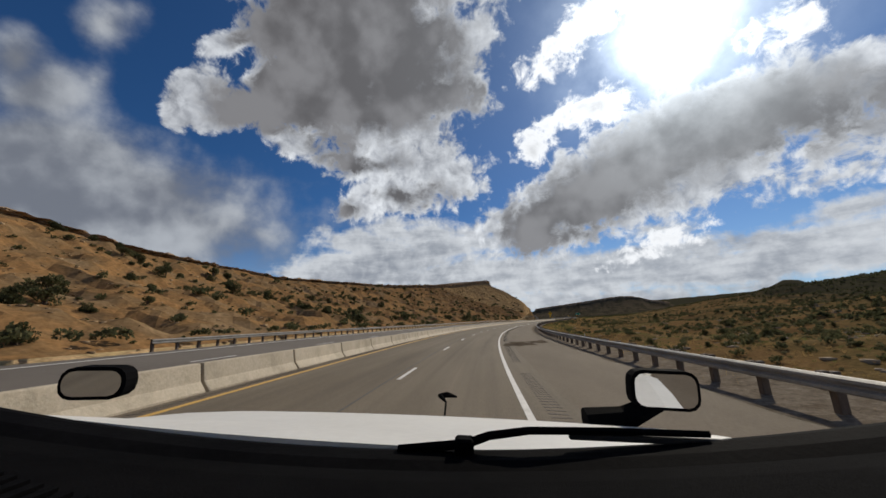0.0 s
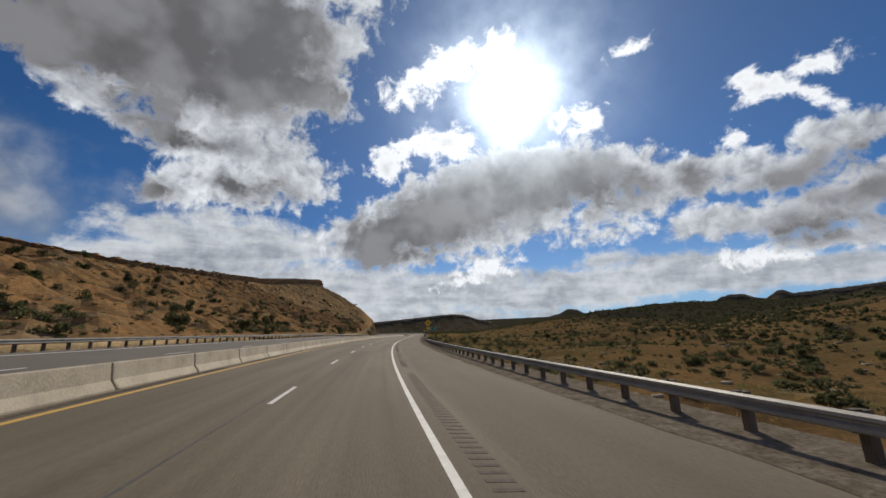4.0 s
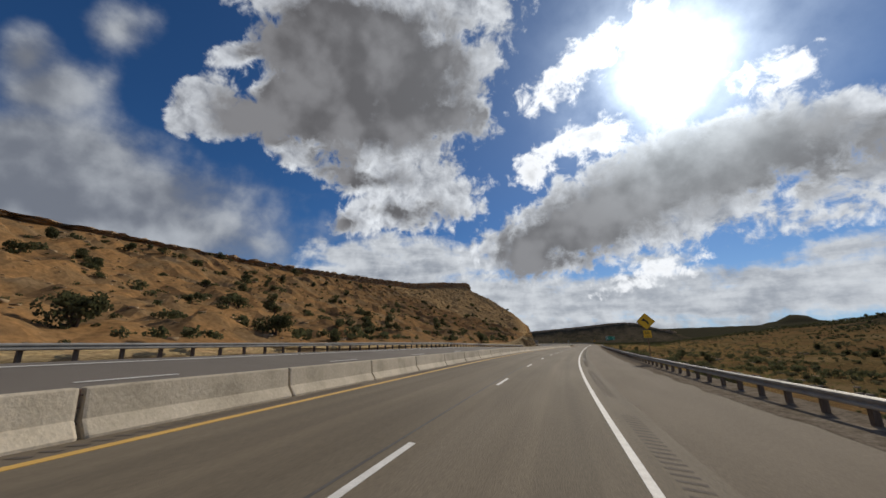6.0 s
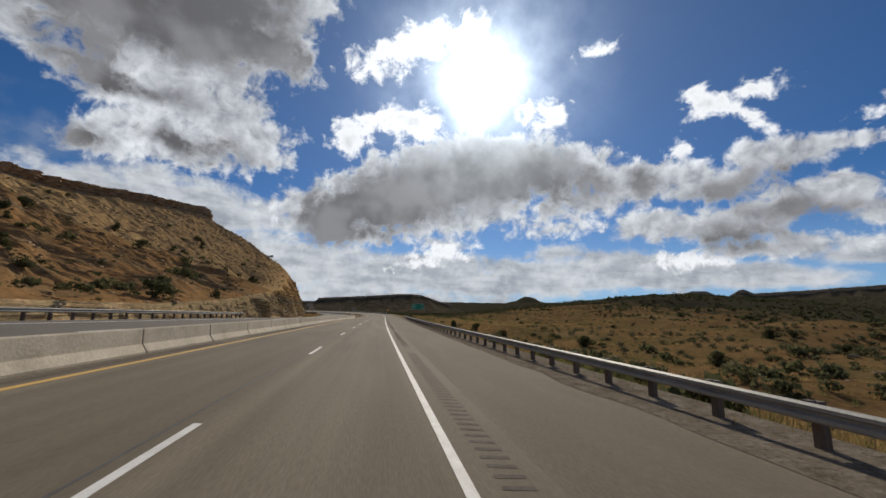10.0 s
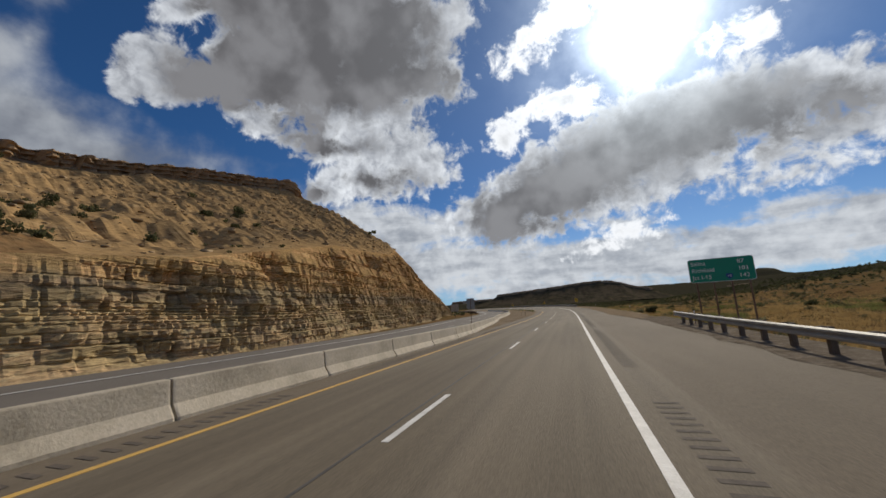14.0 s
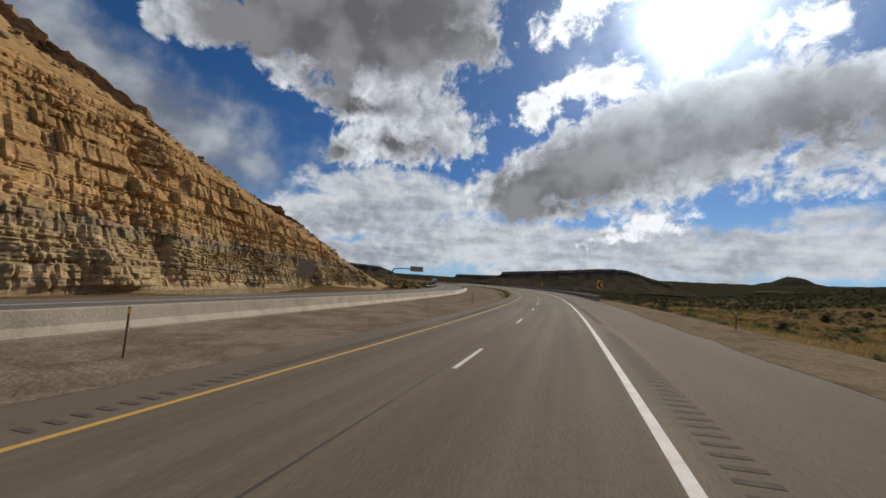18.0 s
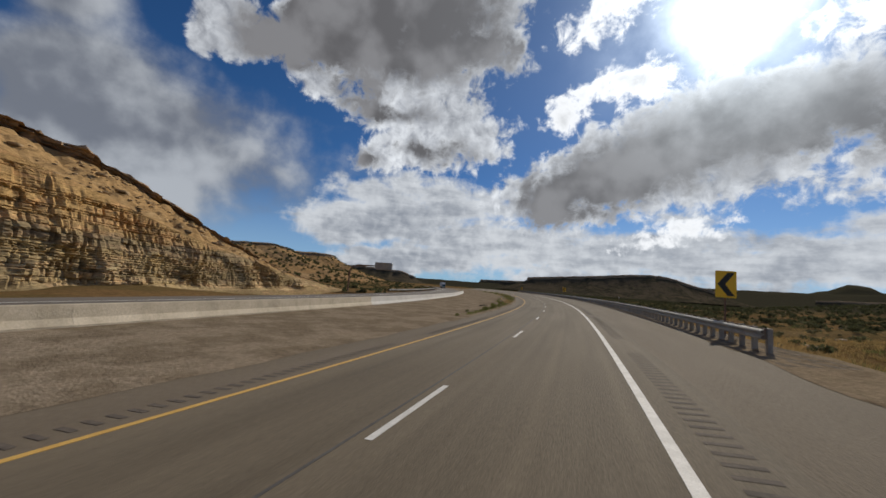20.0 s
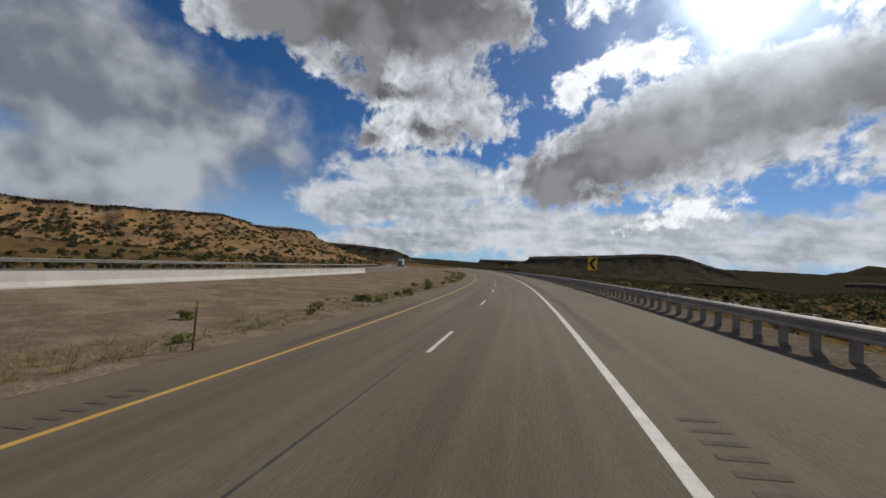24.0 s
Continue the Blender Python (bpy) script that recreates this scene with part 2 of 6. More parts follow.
sun_data = bpy.data.lights.new("sun", "SUN")
sun_data.energy, sun_data.angle, sun_data.color = 3.0, radians(1.0), (1.0, 0.90, 0.74)
sun = new("sun", sun_data)
sun.matrix_world = look((0, 0, 200), (-math.sin(SUN_AZ) * 100, -math.cos(SUN_AZ) * 100, 200 - math.tan(SUN_EL) * 100))
scene.view_settings.exposure = 0.0


# ---- materials ----
def surface(name, colours, scale=1.0, rough=0.9, bump=0.3, bump_scale=8.0, fine=0.25, metal=0.0, stretch=(1, 1, 1), coords="Position", island=0.0, cover=None, leaf=0.0, gloss=0.5, tracks=False):
    """A procedural surface: colours blended by broad noise, darkened and lightened by fine grain, with relief."""
    mt = bpy.data.materials.new(name)
    mt.use_nodes = True
    nt = mt.node_tree
    b = nt.nodes["Principled BSDF"]
    if coords == "Position":
        src = nt.nodes.new("ShaderNodeNewGeometry").outputs["Position"]
    elif coords == "Road":
        src = nt.nodes.new("ShaderNodeAttribute")
        src.attribute_name = "road_place"
        src = src.outputs["Vector"]
    else:
        src = nt.nodes.new("ShaderNodeTexCoord").outputs["Object"]
    mp = nt.nodes.new("ShaderNodeMapping")
    mp.inputs["Scale"].default_value = stretch
    nt.links.new(src, mp.inputs[0])
    n1 = nt.nodes.new("ShaderNodeTexNoise")
    n1.inputs["Scale"].default_value, n1.inputs["Detail"].default_value, n1.inputs["Roughness"].default_value = scale, 6.0, 0.6
    nt.links.new(mp.outputs[0], n1.inputs["Vector"])
    rp = nt.nodes.new("ShaderNodeValToRGB")
    els = rp.color_ramp.elements
    els[0].position, els[1].position = 0.32, 0.68
    els[0].color, els[1].color = (*colours[0], 1), (*colours[-1], 1)
    for i, c in enumerate(colours[1:-1]):
        e = els.new(0.32 + 0.36 * (i + 1) / (len(colours) - 1))
        e.color = (*c, 1)
    nt.links.new(n1.outputs[0], rp.inputs[0])
    n2 = nt.nodes.new("ShaderNodeTexNoise")
    n2.inputs["Scale"].default_value, n2.inputs["Detail"].default_value, n2.inputs["Roughness"].default_value = bump_scale, 5.0, 0.65
    nt.links.new(mp.outputs[0], n2.inputs["Vector"])
    gr = nt.nodes.new("ShaderNodeMapRange")
    gr.inputs[1].default_value, gr.inputs[2].default_value = 0.25, 0.75
    gr.inputs[3].default_value, gr.inputs[4].default_value = 1.0 - fine, 1.0 + fine
    nt.links.new(n2.outputs[0], gr.inputs[0])
    val = gr.outputs[0]
    if island:
        oi = nt.nodes.new("ShaderNodeObjectInfo")
        ig = nt.nodes.new("ShaderNodeMapRange")
        ig.inputs[3].default_value, ig.inputs[4].default_value = 1.0 - island, 1.0 + island
        nt.links.new(oi.outputs["Random"], ig.inputs[0])
        mu = nt.nodes.new("ShaderNodeMath")
        mu.operation = "MULTIPLY"
        nt.links.new(val, mu.inputs[0])
        nt.links.new(ig.outputs[0], mu.inputs[1])
        val = mu.outputs[0]
    colour = rp.outputs[0]
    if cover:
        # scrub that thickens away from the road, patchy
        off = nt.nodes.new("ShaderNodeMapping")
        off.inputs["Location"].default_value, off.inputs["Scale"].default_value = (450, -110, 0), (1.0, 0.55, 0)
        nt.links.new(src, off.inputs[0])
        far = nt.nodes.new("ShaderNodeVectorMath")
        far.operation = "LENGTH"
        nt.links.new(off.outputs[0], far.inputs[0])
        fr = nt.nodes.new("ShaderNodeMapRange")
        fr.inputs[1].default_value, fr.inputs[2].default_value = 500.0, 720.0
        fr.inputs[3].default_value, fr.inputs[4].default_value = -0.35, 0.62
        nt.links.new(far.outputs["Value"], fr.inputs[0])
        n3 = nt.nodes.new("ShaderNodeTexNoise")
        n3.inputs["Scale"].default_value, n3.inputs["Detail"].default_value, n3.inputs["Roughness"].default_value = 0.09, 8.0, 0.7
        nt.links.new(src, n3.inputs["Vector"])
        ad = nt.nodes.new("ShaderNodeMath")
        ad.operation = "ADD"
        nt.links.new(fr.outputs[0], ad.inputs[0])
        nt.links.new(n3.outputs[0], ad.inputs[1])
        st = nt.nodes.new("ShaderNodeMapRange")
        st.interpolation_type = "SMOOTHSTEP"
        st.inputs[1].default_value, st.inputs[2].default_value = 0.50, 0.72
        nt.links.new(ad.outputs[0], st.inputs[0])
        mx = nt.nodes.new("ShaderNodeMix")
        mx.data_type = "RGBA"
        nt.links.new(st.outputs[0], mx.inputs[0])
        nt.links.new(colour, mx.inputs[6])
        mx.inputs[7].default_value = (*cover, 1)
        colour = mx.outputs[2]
    if tracks:
        # polished wheel tracks and the oil line, worn unevenly
        sx = nt.nodes.new("ShaderNodeSeparateXYZ")
        nt.links.new(src, sx.inputs[0])
        wv = nt.nodes.new("ShaderNodeMath")
        wv.operation = "MULTIPLY_ADD"
        nt.links.new(sx.outputs[0], wv.inputs[0])
        wv.inputs[1].default_value, wv.inputs[2].default_value = 2 * math.pi / 1.83, 0.0
        cw = nt.nodes.new("ShaderNodeMath")
        cw.operation = "COSINE"
        nt.links.new(wv.outputs[0], cw.inputs[0])
        long_n = nt.nodes.new("ShaderNodeTexNoise")
        long_n.inputs["Scale"].default_value, long_n.inputs["Detail"].default_value = 1.0, 4.0
        lm = nt.nodes.new("ShaderNodeMapping")
        lm.inputs["Scale"].default_value = (2.5, 0.02, 1.0)
        nt.links.new(src, lm.inputs[0])
        nt.links.new(lm.outputs[0], long_n.inputs["Vector"])
        wt = nt.nodes.new("ShaderNodeMath")
        wt.operation = "MULTIPLY_ADD"
        nt.links.new(cw.outputs[0], wt.inputs[0])
        wt.inputs[1].default_value = 0.045
        ln = nt.nodes.new("ShaderNodeMapRange")
        ln.inputs[1].default_value, ln.inputs[2].default_value = 0.3, 0.7
        ln.inputs[3].default_value, ln.inputs[4].default_value = 0.86, 1.12
        nt.links.new(long_n.outputs[0], ln.inputs[0])
        nt.links.new(ln.outputs[0], wt.inputs[2])
        mt2 = nt.nodes.new("ShaderNodeMath")
        mt2.operation = "MULTIPLY"
        nt.links.new(val, mt2.inputs[0])
        nt.links.new(wt.outputs[0], mt2.inputs[1])
        val = mt2.outputs[0]
    sc = nt.nodes.new("ShaderNodeVectorMath")
    sc.operation = "SCALE"
    nt.links.new(colour, sc.inputs[0])
    nt.links.new(val, sc.inputs["Scale"])
    nt.links.new(sc.outputs[0], b.inputs["Base Color"])
    b.inputs["Roughness"].default_value, b.inputs["Metallic"].default_value = rough, metal
    b.inputs["Specular IOR Level"].default_value = gloss
    if leaf:
        tr = nt.nodes.new("ShaderNodeBsdfTranslucent")
        nt.links.new(sc.outputs[0], tr.inputs[0])
        ms = nt.nodes.new("ShaderNodeMixShader")
        ms.inputs[0].default_value = leaf
        nt.links.new(b.outputs[0], ms.inputs[1])
        nt.links.new(tr.outputs[0], ms.inputs[2])
        nt.links.new(ms.outputs[0], nt.nodes["Material Output"].inputs[0])
    if bump:
        bp = nt.nodes.new("ShaderNodeBump")
        bp.inputs["Strength"].default_value, bp.inputs["Distance"].default_value = bump, 0.08
        nt.links.new(n2.outputs[0], bp.inputs["Height"])
        nt.links.new(bp.outputs[0], b.inputs["Normal"])
    return mt


M = {
    "asphalt": surface("asphalt", [(0.125, 0.100, 0.069), (0.151, 0.122, 0.085), (0.176, 0.144, 0.103)], 0.5, 0.85, 0.25, 40.0, 0.22, stretch=(1, 0.12, 1), coords="Road", tracks=True, gloss=0.25),
    "shoulder": surface("shoulder_asphalt", [(0.137, 0.109, 0.076), (0.175, 0.141, 0.102)], 0.5, 0.9, 0.3, 34.0, 0.24, stretch=(1, 0.16, 1), coords="Road", gloss=0.25),
    "far_asphalt": surface("far_asphalt", [(0.115, 0.098, 0.08), (0.145, 0.124, 0.102)], 0.2, 0.9, 0.2, 30.0, 0.14),
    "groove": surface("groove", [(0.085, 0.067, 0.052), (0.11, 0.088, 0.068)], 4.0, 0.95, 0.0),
    "seam": surface("seam", [(0.04, 0.037, 0.034), (0.075, 0.068, 0.06)], 1.0, 0.7, 0.0),
    "white_paint": surface("white_paint", [(0.55, 0.53, 0.49), (0.72, 0.70, 0.66)], 3.0, 0.7, 0.1, 60.0, 0.2),
    "yellow_paint": surface("yellow_paint", [(0.55, 0.32, 0.07), (0.62, 0.38, 0.09)], 3.0, 0.7, 0.1, 60.0, 0.2),
    "concrete": surface("concrete", [(0.38, 0.325, 0.24), (0.50, 0.43, 0.325), (0.56, 0.485, 0.375)], 0.9, 0.9, 0.25, 12.0, 0.16, island=0.08),
    "new_concrete": surface("new_concrete", [(0.50, 0.48, 0.44), (0.60, 0.58, 0.54)], 0.9, 0.9, 0.2, 12.0, 0.1, island=0.06),
    "galvanised": surface("galvanised", [(0.25, 0.24, 0.22), (0.36, 0.345, 0.32)], 1.5, 0.6, 0.1, 20.0, 0.18, metal=0.2),
    "wood_post": surface("wood_post", [(0.10, 0.075, 0.055), (0.17, 0.13, 0.10)], 3.0, 0.9, 0.4, 25.0, 0.25, stretch=(1, 1, 0.2), island=0.15),
    "steel_post": surface("steel_post", [(0.24, 0.225, 0.205), (0.31, 0.295, 0.27)], 2.0, 0.7, 0.2, 15.0, 0.2, metal=0.2, island=0.12),
    "rust": surface("rusty_steel", [(0.13, 0.075, 0.05), (0.21, 0.13, 0.09)], 3.0, 0.85, 0.2, 20.0, 0.2),
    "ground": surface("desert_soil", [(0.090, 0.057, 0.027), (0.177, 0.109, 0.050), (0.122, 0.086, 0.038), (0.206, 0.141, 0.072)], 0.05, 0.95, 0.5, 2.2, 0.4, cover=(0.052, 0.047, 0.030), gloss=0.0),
    "dirt": surface("dusty_dirt", [(0.200, 0.155, 0.108), (0.263, 0.210, 0.152), (0.173, 0.134, 0.092), (0.247, 0.197, 0.143)], 0.35, 0.95, 0.6, 9.0, 0.34, gloss=0.0),
    "verge": surface("verge_dirt", [(0.17, 0.128, 0.084), (0.265, 0.205, 0.138), (0.21, 0.162, 0.106)], 0.9, 0.95, 0.6, 9.0, 0.34, gloss=0.0),
    "board": surface("weathered_board", [(0.07, 0.062, 0.055), (0.12, 0.105, 0.092)], 2.0, 0.9, 0.2, 20.0, 0.2),
    "gravel": surface("gravel", [(0.13, 0.105, 0.078), (0.23, 0.195, 0.155)], 2.0, 0.95, 0.7, 9.0, 0.45, gloss=0.0),
    "talus": surface("talus", [(0.151, 0.097, 0.052), (0.275, 0.153, 0.065), (0.200, 0.126, 0.063), (0.254, 0.173, 0.097)], 0.11, 0.95, 0.9, 1.8, 0.45, gloss=0.0),
    "cliff": surface("sandstone", [(0.30, 0.210, 0.112), (0.46, 0.335, 0.18), (0.36, 0.26, 0.146), (0.50, 0.335, 0.19), (0.56, 0.425, 0.25)], 0.7, 0.92, 1.0, 6.5, 0.5, stretch=(0.4, 0.4, 2.0), gloss=0.0),
    "ledge": surface("bedded_slope", [(0.26, 0.165, 0.078), (0.42, 0.270, 0.125), (0.32, 0.205, 0.098), (0.46, 0.315, 0.16)], 0.5, 0.93, 0.9, 3.2, 0.42, stretch=(0.5, 0.5, 2.0), gloss=0.0),
    "far_rock": surface("far_rock", [(0.10, 0.078, 0.062), (0.15, 0.115, 0.09)], 0.02, 0.95, 0.0, 0.2, 0.3),
    "bark": surface("bark", [(0.07, 0.055, 0.04), (0.13, 0.10, 0.075)], 6.0, 0.95, 0.3, 30.0, 0.3, gloss=0.0),
    "juniper": surface("juniper_leaf", [(0.060, 0.065, 0.032), (0.101, 0.104, 0.051), (0.140, 0.130, 0.070)], 1.2, 0.85, 0.0, 9.0, 0.3, island=0.25, leaf=0.45, gloss=0.0),
    "sage": surface("sage_leaf", [(0.105, 0.104, 0.059), (0.157, 0.146, 0.081), (0.210, 0.179, 0.098)], 1.2, 0.9, 0.0, 9.0, 0.3, leaf=0.45, gloss=0.0),
    "dry_grass": surface("dry_grass", [(0.299, 0.196, 0.081), (0.414, 0.282, 0.121), (0.265, 0.201, 0.081)], 0.12, 0.95, 0.0, 3.0, 0.25, leaf=0.45, gloss=0.0),
    "green_grass": surface("green_grass", [(0.132, 0.143, 0.050), (0.220, 0.220, 0.077)], 0.5, 0.95, 0.0, 3.0, 0.25, leaf=0.45, gloss=0.0),
    "pale_rock": surface("pale_rock", [(0.22, 0.175, 0.125), (0.34, 0.285, 0.22)], 0.8, 0.95, 0.5, 5.0, 0.25, gloss=0.0),
    "boulder": surface("boulder", [(0.27, 0.19, 0.11), (0.40, 0.295, 0.185)], 0.8, 0.95, 0.5, 5.0, 0.25, gloss=0.0),
    "sign_yellow": surface("sign_yellow", [(0.92, 0.53, 0.02), (0.95, 0.58, 0.03)], 2.0, 0.5, 0.0, 30.0, 0.05),
    "sign_black": surface("sign_black", [(0.015, 0.015, 0.015), (0.025, 0.024, 0.022)], 4.0, 0.5, 0.0, 30.0, 0.1),
    "sign_green": surface("sign_green", [(0.0, 0.23, 0.14), (0.003, 0.27, 0.165)], 1.0, 0.45, 0.0, 20.0, 0.06),
    "sign_white": surface("sign_white", [(0.75, 0.76, 0.75), (0.82, 0.83, 0.82)], 2.0, 0.45, 0.0, 30.0, 0.04),
    "sign_blue": surface("sign_blue", [(0.01, 0.05, 0.22), (0.015, 0.06, 0.26)], 2.0, 0.45, 0.0, 30.0, 0.04),
    "sign_back": surface("sign_back", [(0.28, 0.28, 0.27), (0.36, 0.36, 0.35)], 1.5, 0.5, 0.0, 20.0, 0.1, metal=0.4),
    "truck_white": surface("truck_white", [(0.72, 0.73, 0.73), (0.80, 0.80, 0.80)], 1.0, 0.35, 0.0, 20.0, 0.04),
    "rubber": surface("rubber", [(0.015, 0.015, 0.015), (0.03, 0.03, 0.03)], 5.0, 0.8, 0.1, 30.0, 0.2),
    "dark_glass": surface("dark_glass", [(0.012, 0.014, 0.016), (0.02, 0.022, 0.025)], 1.0, 0.08, 0.0, 10.0, 0.05),
    "teal_paint": surface("teal_paint", [(0.02, 0.16, 0.19), (0.03, 0.20, 0.23)], 1.0, 0.35, 0.0, 10.0, 0.05),
}


# ---- making meshes ----
def mesh_object(name, verts, faces, material, parent=None, label="", smooth=False):
    me = bpy.data.meshes.new(name)
    me.from_pydata([tuple(v) for v in verts], [], [tuple(f) for f in faces])
    me.update()
    if smooth:
        me.polygons.foreach_set("use_smooth", [True] * len(me.polygons))
    me.materials.append(material)
    ob = new(name, me)
    if parent is not None:
        ob.parent = parent
    if label:
        tagged(ob, label)
    return ob


def mesh_arrays(name, verts, faces, material):
    """A mesh from arrays, all faces with the same number of corners."""
    me = bpy.data.meshes.new(name)
    n, k = faces.shape
    me.vertices.add(len(verts))
    me.vertices.foreach_set("co", np.ascontiguousarray(verts, np.float32).ravel())
    me.loops.add(n * k)
    me.loops.foreach_set("vertex_index", np.ascontiguousarray(faces, np.int32).ravel())
    me.polygons.add(n)
    me.polygons.foreach_set("loop_start", np.arange(0, n * k, k, dtype=np.int32))
    me.update(calc_edges=True)
    me.materials.append(material)
    return new(name, me)


def part(name, bm, material, parent, label=""):
    me = bpy.data.meshes.new(name)
    bm.to_mesh(me)
    bm.free()
    me.materials.append(material)
    ob = new(name, me)
    ob.parent = parent
    if label:
        tagged(ob, label)
    return ob


def shared(name, me, parent, m=None):
    ob = new(name, me)
    ob.parent = parent
    if m is not None:
        ob.matrix_basis = m
    return ob


def box_bm(x0, x1, y0, y1, z0, z1, bevel=0.0, bm=None):
    bm = bm or bmesh.new()
    vs = [bm.verts.new((x, y, z)) for x in (x0, x1) for y in (y0, y1) for z in (z0, z1)]
    fs = [(0, 1, 3, 2), (4, 6, 7, 5), (0, 4, 5, 1), (2, 3, 7, 6), (0, 2, 6, 4), (1, 5, 7, 3)]
    made = [bm.faces.new([vs[i] for i in f]) for f in fs]
    if bevel:
        es = list({e for f in made for e in f.edges})
        bmesh.ops.bevel(bm, geom=es, offset=bevel, segments=1, affect="EDGES")
    return bm


def tube_bm(points, radius, sides=8, bm=None, caps=True):
    """A round bar through the points; radius may be one number or one a point."""
    bm = bm or bmesh.new()
    pts = [Vector(p) for p in points]
    rad = radius if isinstance(radius, (list, tuple)) else [radius] * len(pts)
    rings = []
    for i, p in enumerate(pts):
        t = (pts[min(i + 1, len(pts) - 1)] - pts[max(i - 1, 0)]).normalized()
        a = t.orthogonal().normalized() if i == 0 else (a0 - t * a0.dot(t)).normalized()
        a0 = a
        b = t.cross(a)
        rings.append([bm.verts.new(p + rad[i] * (a * math.cos(k * 2 * math.pi / sides) + b * math.sin(k * 2 * math.pi / sides))) for k in range(sides)])
    for r0, r1 in zip(rings, rings[1:]):
        for k in range(sides):
            bm.faces.new((r0[k], r0[(k + 1) % sides], r1[(k + 1) % sides], r1[k]))
    if caps:
        bm.faces.new(rings[0][::-1])
        bm.faces.new(rings[-1])
    return bm


def empty(name, m, label, category, group="", kind=""):
    ob = new(name)
    ob.empty_display_size = 0.3
    ob.matrix_basis = m
    return tagged(ob, label, category, group, kind)


# ---- the line of the road ----
# distance along the edge line, and its heading in degrees to the left of y
HEAD_S = [-400, -60, 0, 16, 37, 59, 118, 145, 166, 187, 208, 270, 295, 315, 331, 351, 371, 391, 456, 496, 536, 716, 1016]
HEAD_D = [40, 22, 17, 15.2, 13.2, 10.6, 4.8, 3.0, 1.0, -0.4, -0.6, -1.6, -2.0, -2.0, -2.4, -2, -1.3, -0.5, 4.4, 8.9, 13, 30, 30]
BANK_S = [-400, 0, 43, 192, 275, 315, 356, 396, 456, 516, 1016]
BANK_D = [-4.5, -4.5, -5, -5, -1.5, 1, 3.2, 4.2, 5.5, 6.3, 6.3]
LINE_S = np.arange(-400, 1000, 1.0)
_h = np.radians(np.interp(LINE_S, HEAD_S, HEAD_D))
LINE_H = np.convolve(np.pad(_h, 15, mode="edge"), np.ones(31) / 31, "valid")
LINE_X, LINE_Y = np.cumsum(-np.sin(LINE_H)), np.cumsum(np.cos(LINE_H))
_i = int(np.searchsorted(LINE_S, 0))
LINE_X, LINE_Y = LINE_X - LINE_X[_i], LINE_Y - LINE_Y[_i]
BARRIER_S = [-200, 0, 328, 353, 374, 396, 456, 496, 546, 616, 1016]
BARRIER_L = [-8.9, -8.9, -8.9, -11.7, -14.6, -16.2, -20.4, -23.8, -27.0, -30.0, -45.0]


def bank(s, lat):
    """Height of the pavement: it leans into the bends, and levels out past its edges."""
    lean = np.tan(np.radians(np.interp(s, BANK_S, BANK_D)))
    down = np.minimum(lean, 0)
    far = np.clip(lat + 7.4, -1.6, 0) * -down + np.clip(lat + 9.2, -9.8, 0) * down * 1.1
    return np.clip(lat, np.where(lean < 0, -7.4, -8.5), 1.15) * lean + far + np.clip(lat - 1.15, 0, 4.4) * np.where(lean < 0, 0.1 * lean, lean)


def road(s, lat, z=0.0):
    """World places at a distance along the edge line, metres to the right of it, and metres above the pavement."""
    s, lat = np.broadcast_arrays(np.asarray(s, float), np.asarray(lat, float))
    h = np.interp(s, LINE_S, LINE_H)
    return np.stack([np.interp(s, LINE_S, LINE_X) + lat * np.cos(h), np.interp(s, LINE_S, LINE_Y) + lat * np.sin(h), bank(s, lat) + z], -1)


def road_pose(s, lat, z=0.0, turn=0.0, lean=True):
    p = road(s, lat, z)
    h = math.degrees(float(np.interp(s, LINE_S, LINE_H)))
    tilt = -float(np.interp(s, BANK_S, BANK_D)) if lean else 0.0
    if -9.2 < lat < -7.4 and tilt > 0:
        tilt = -tilt
    return Matrix.Translation(p) @ pose(0, 0, 0, 0, 0, h) @ pose(0, 0, 0, 0, tilt, 0) @ pose(0, 0, 0, 0, 0, turn)


def along(x, y):
    """The distance along and the metres to the right, for world places."""
    x, y = np.asarray(x, float), np.asarray(y, float)
    shape = x.shape
    x, y = x.ravel(), y.ravel()
    best = np.empty(len(x), int)
    for a in range(0, len(x), 4000):
        d = (x[a:a + 4000, None] - LINE_X[None, ::3]) ** 2 + (y[a:a + 4000, None] - LINE_Y[None, ::3]) ** 2
        best[a:a + 4000] = d.argmin(1) * 3
    h = LINE_H[best]
    dx, dy = x - LINE_X[best], y - LINE_Y[best]
    s = LINE_S[best] - np.sin(h) * dx + np.cos(h) * dy
    return s.reshape(shape), (np.cos(h) * dx + np.sin(h) * dy).reshape(shape)


def grid_faces(nu, nv, base=0):
    i = np.arange(nu - 1)[:, None] * nv + np.arange(nv - 1)[None, :] + base
    return np.stack([i, i + nv, i + nv + 1, i + 1], -1).reshape(-1, 4)


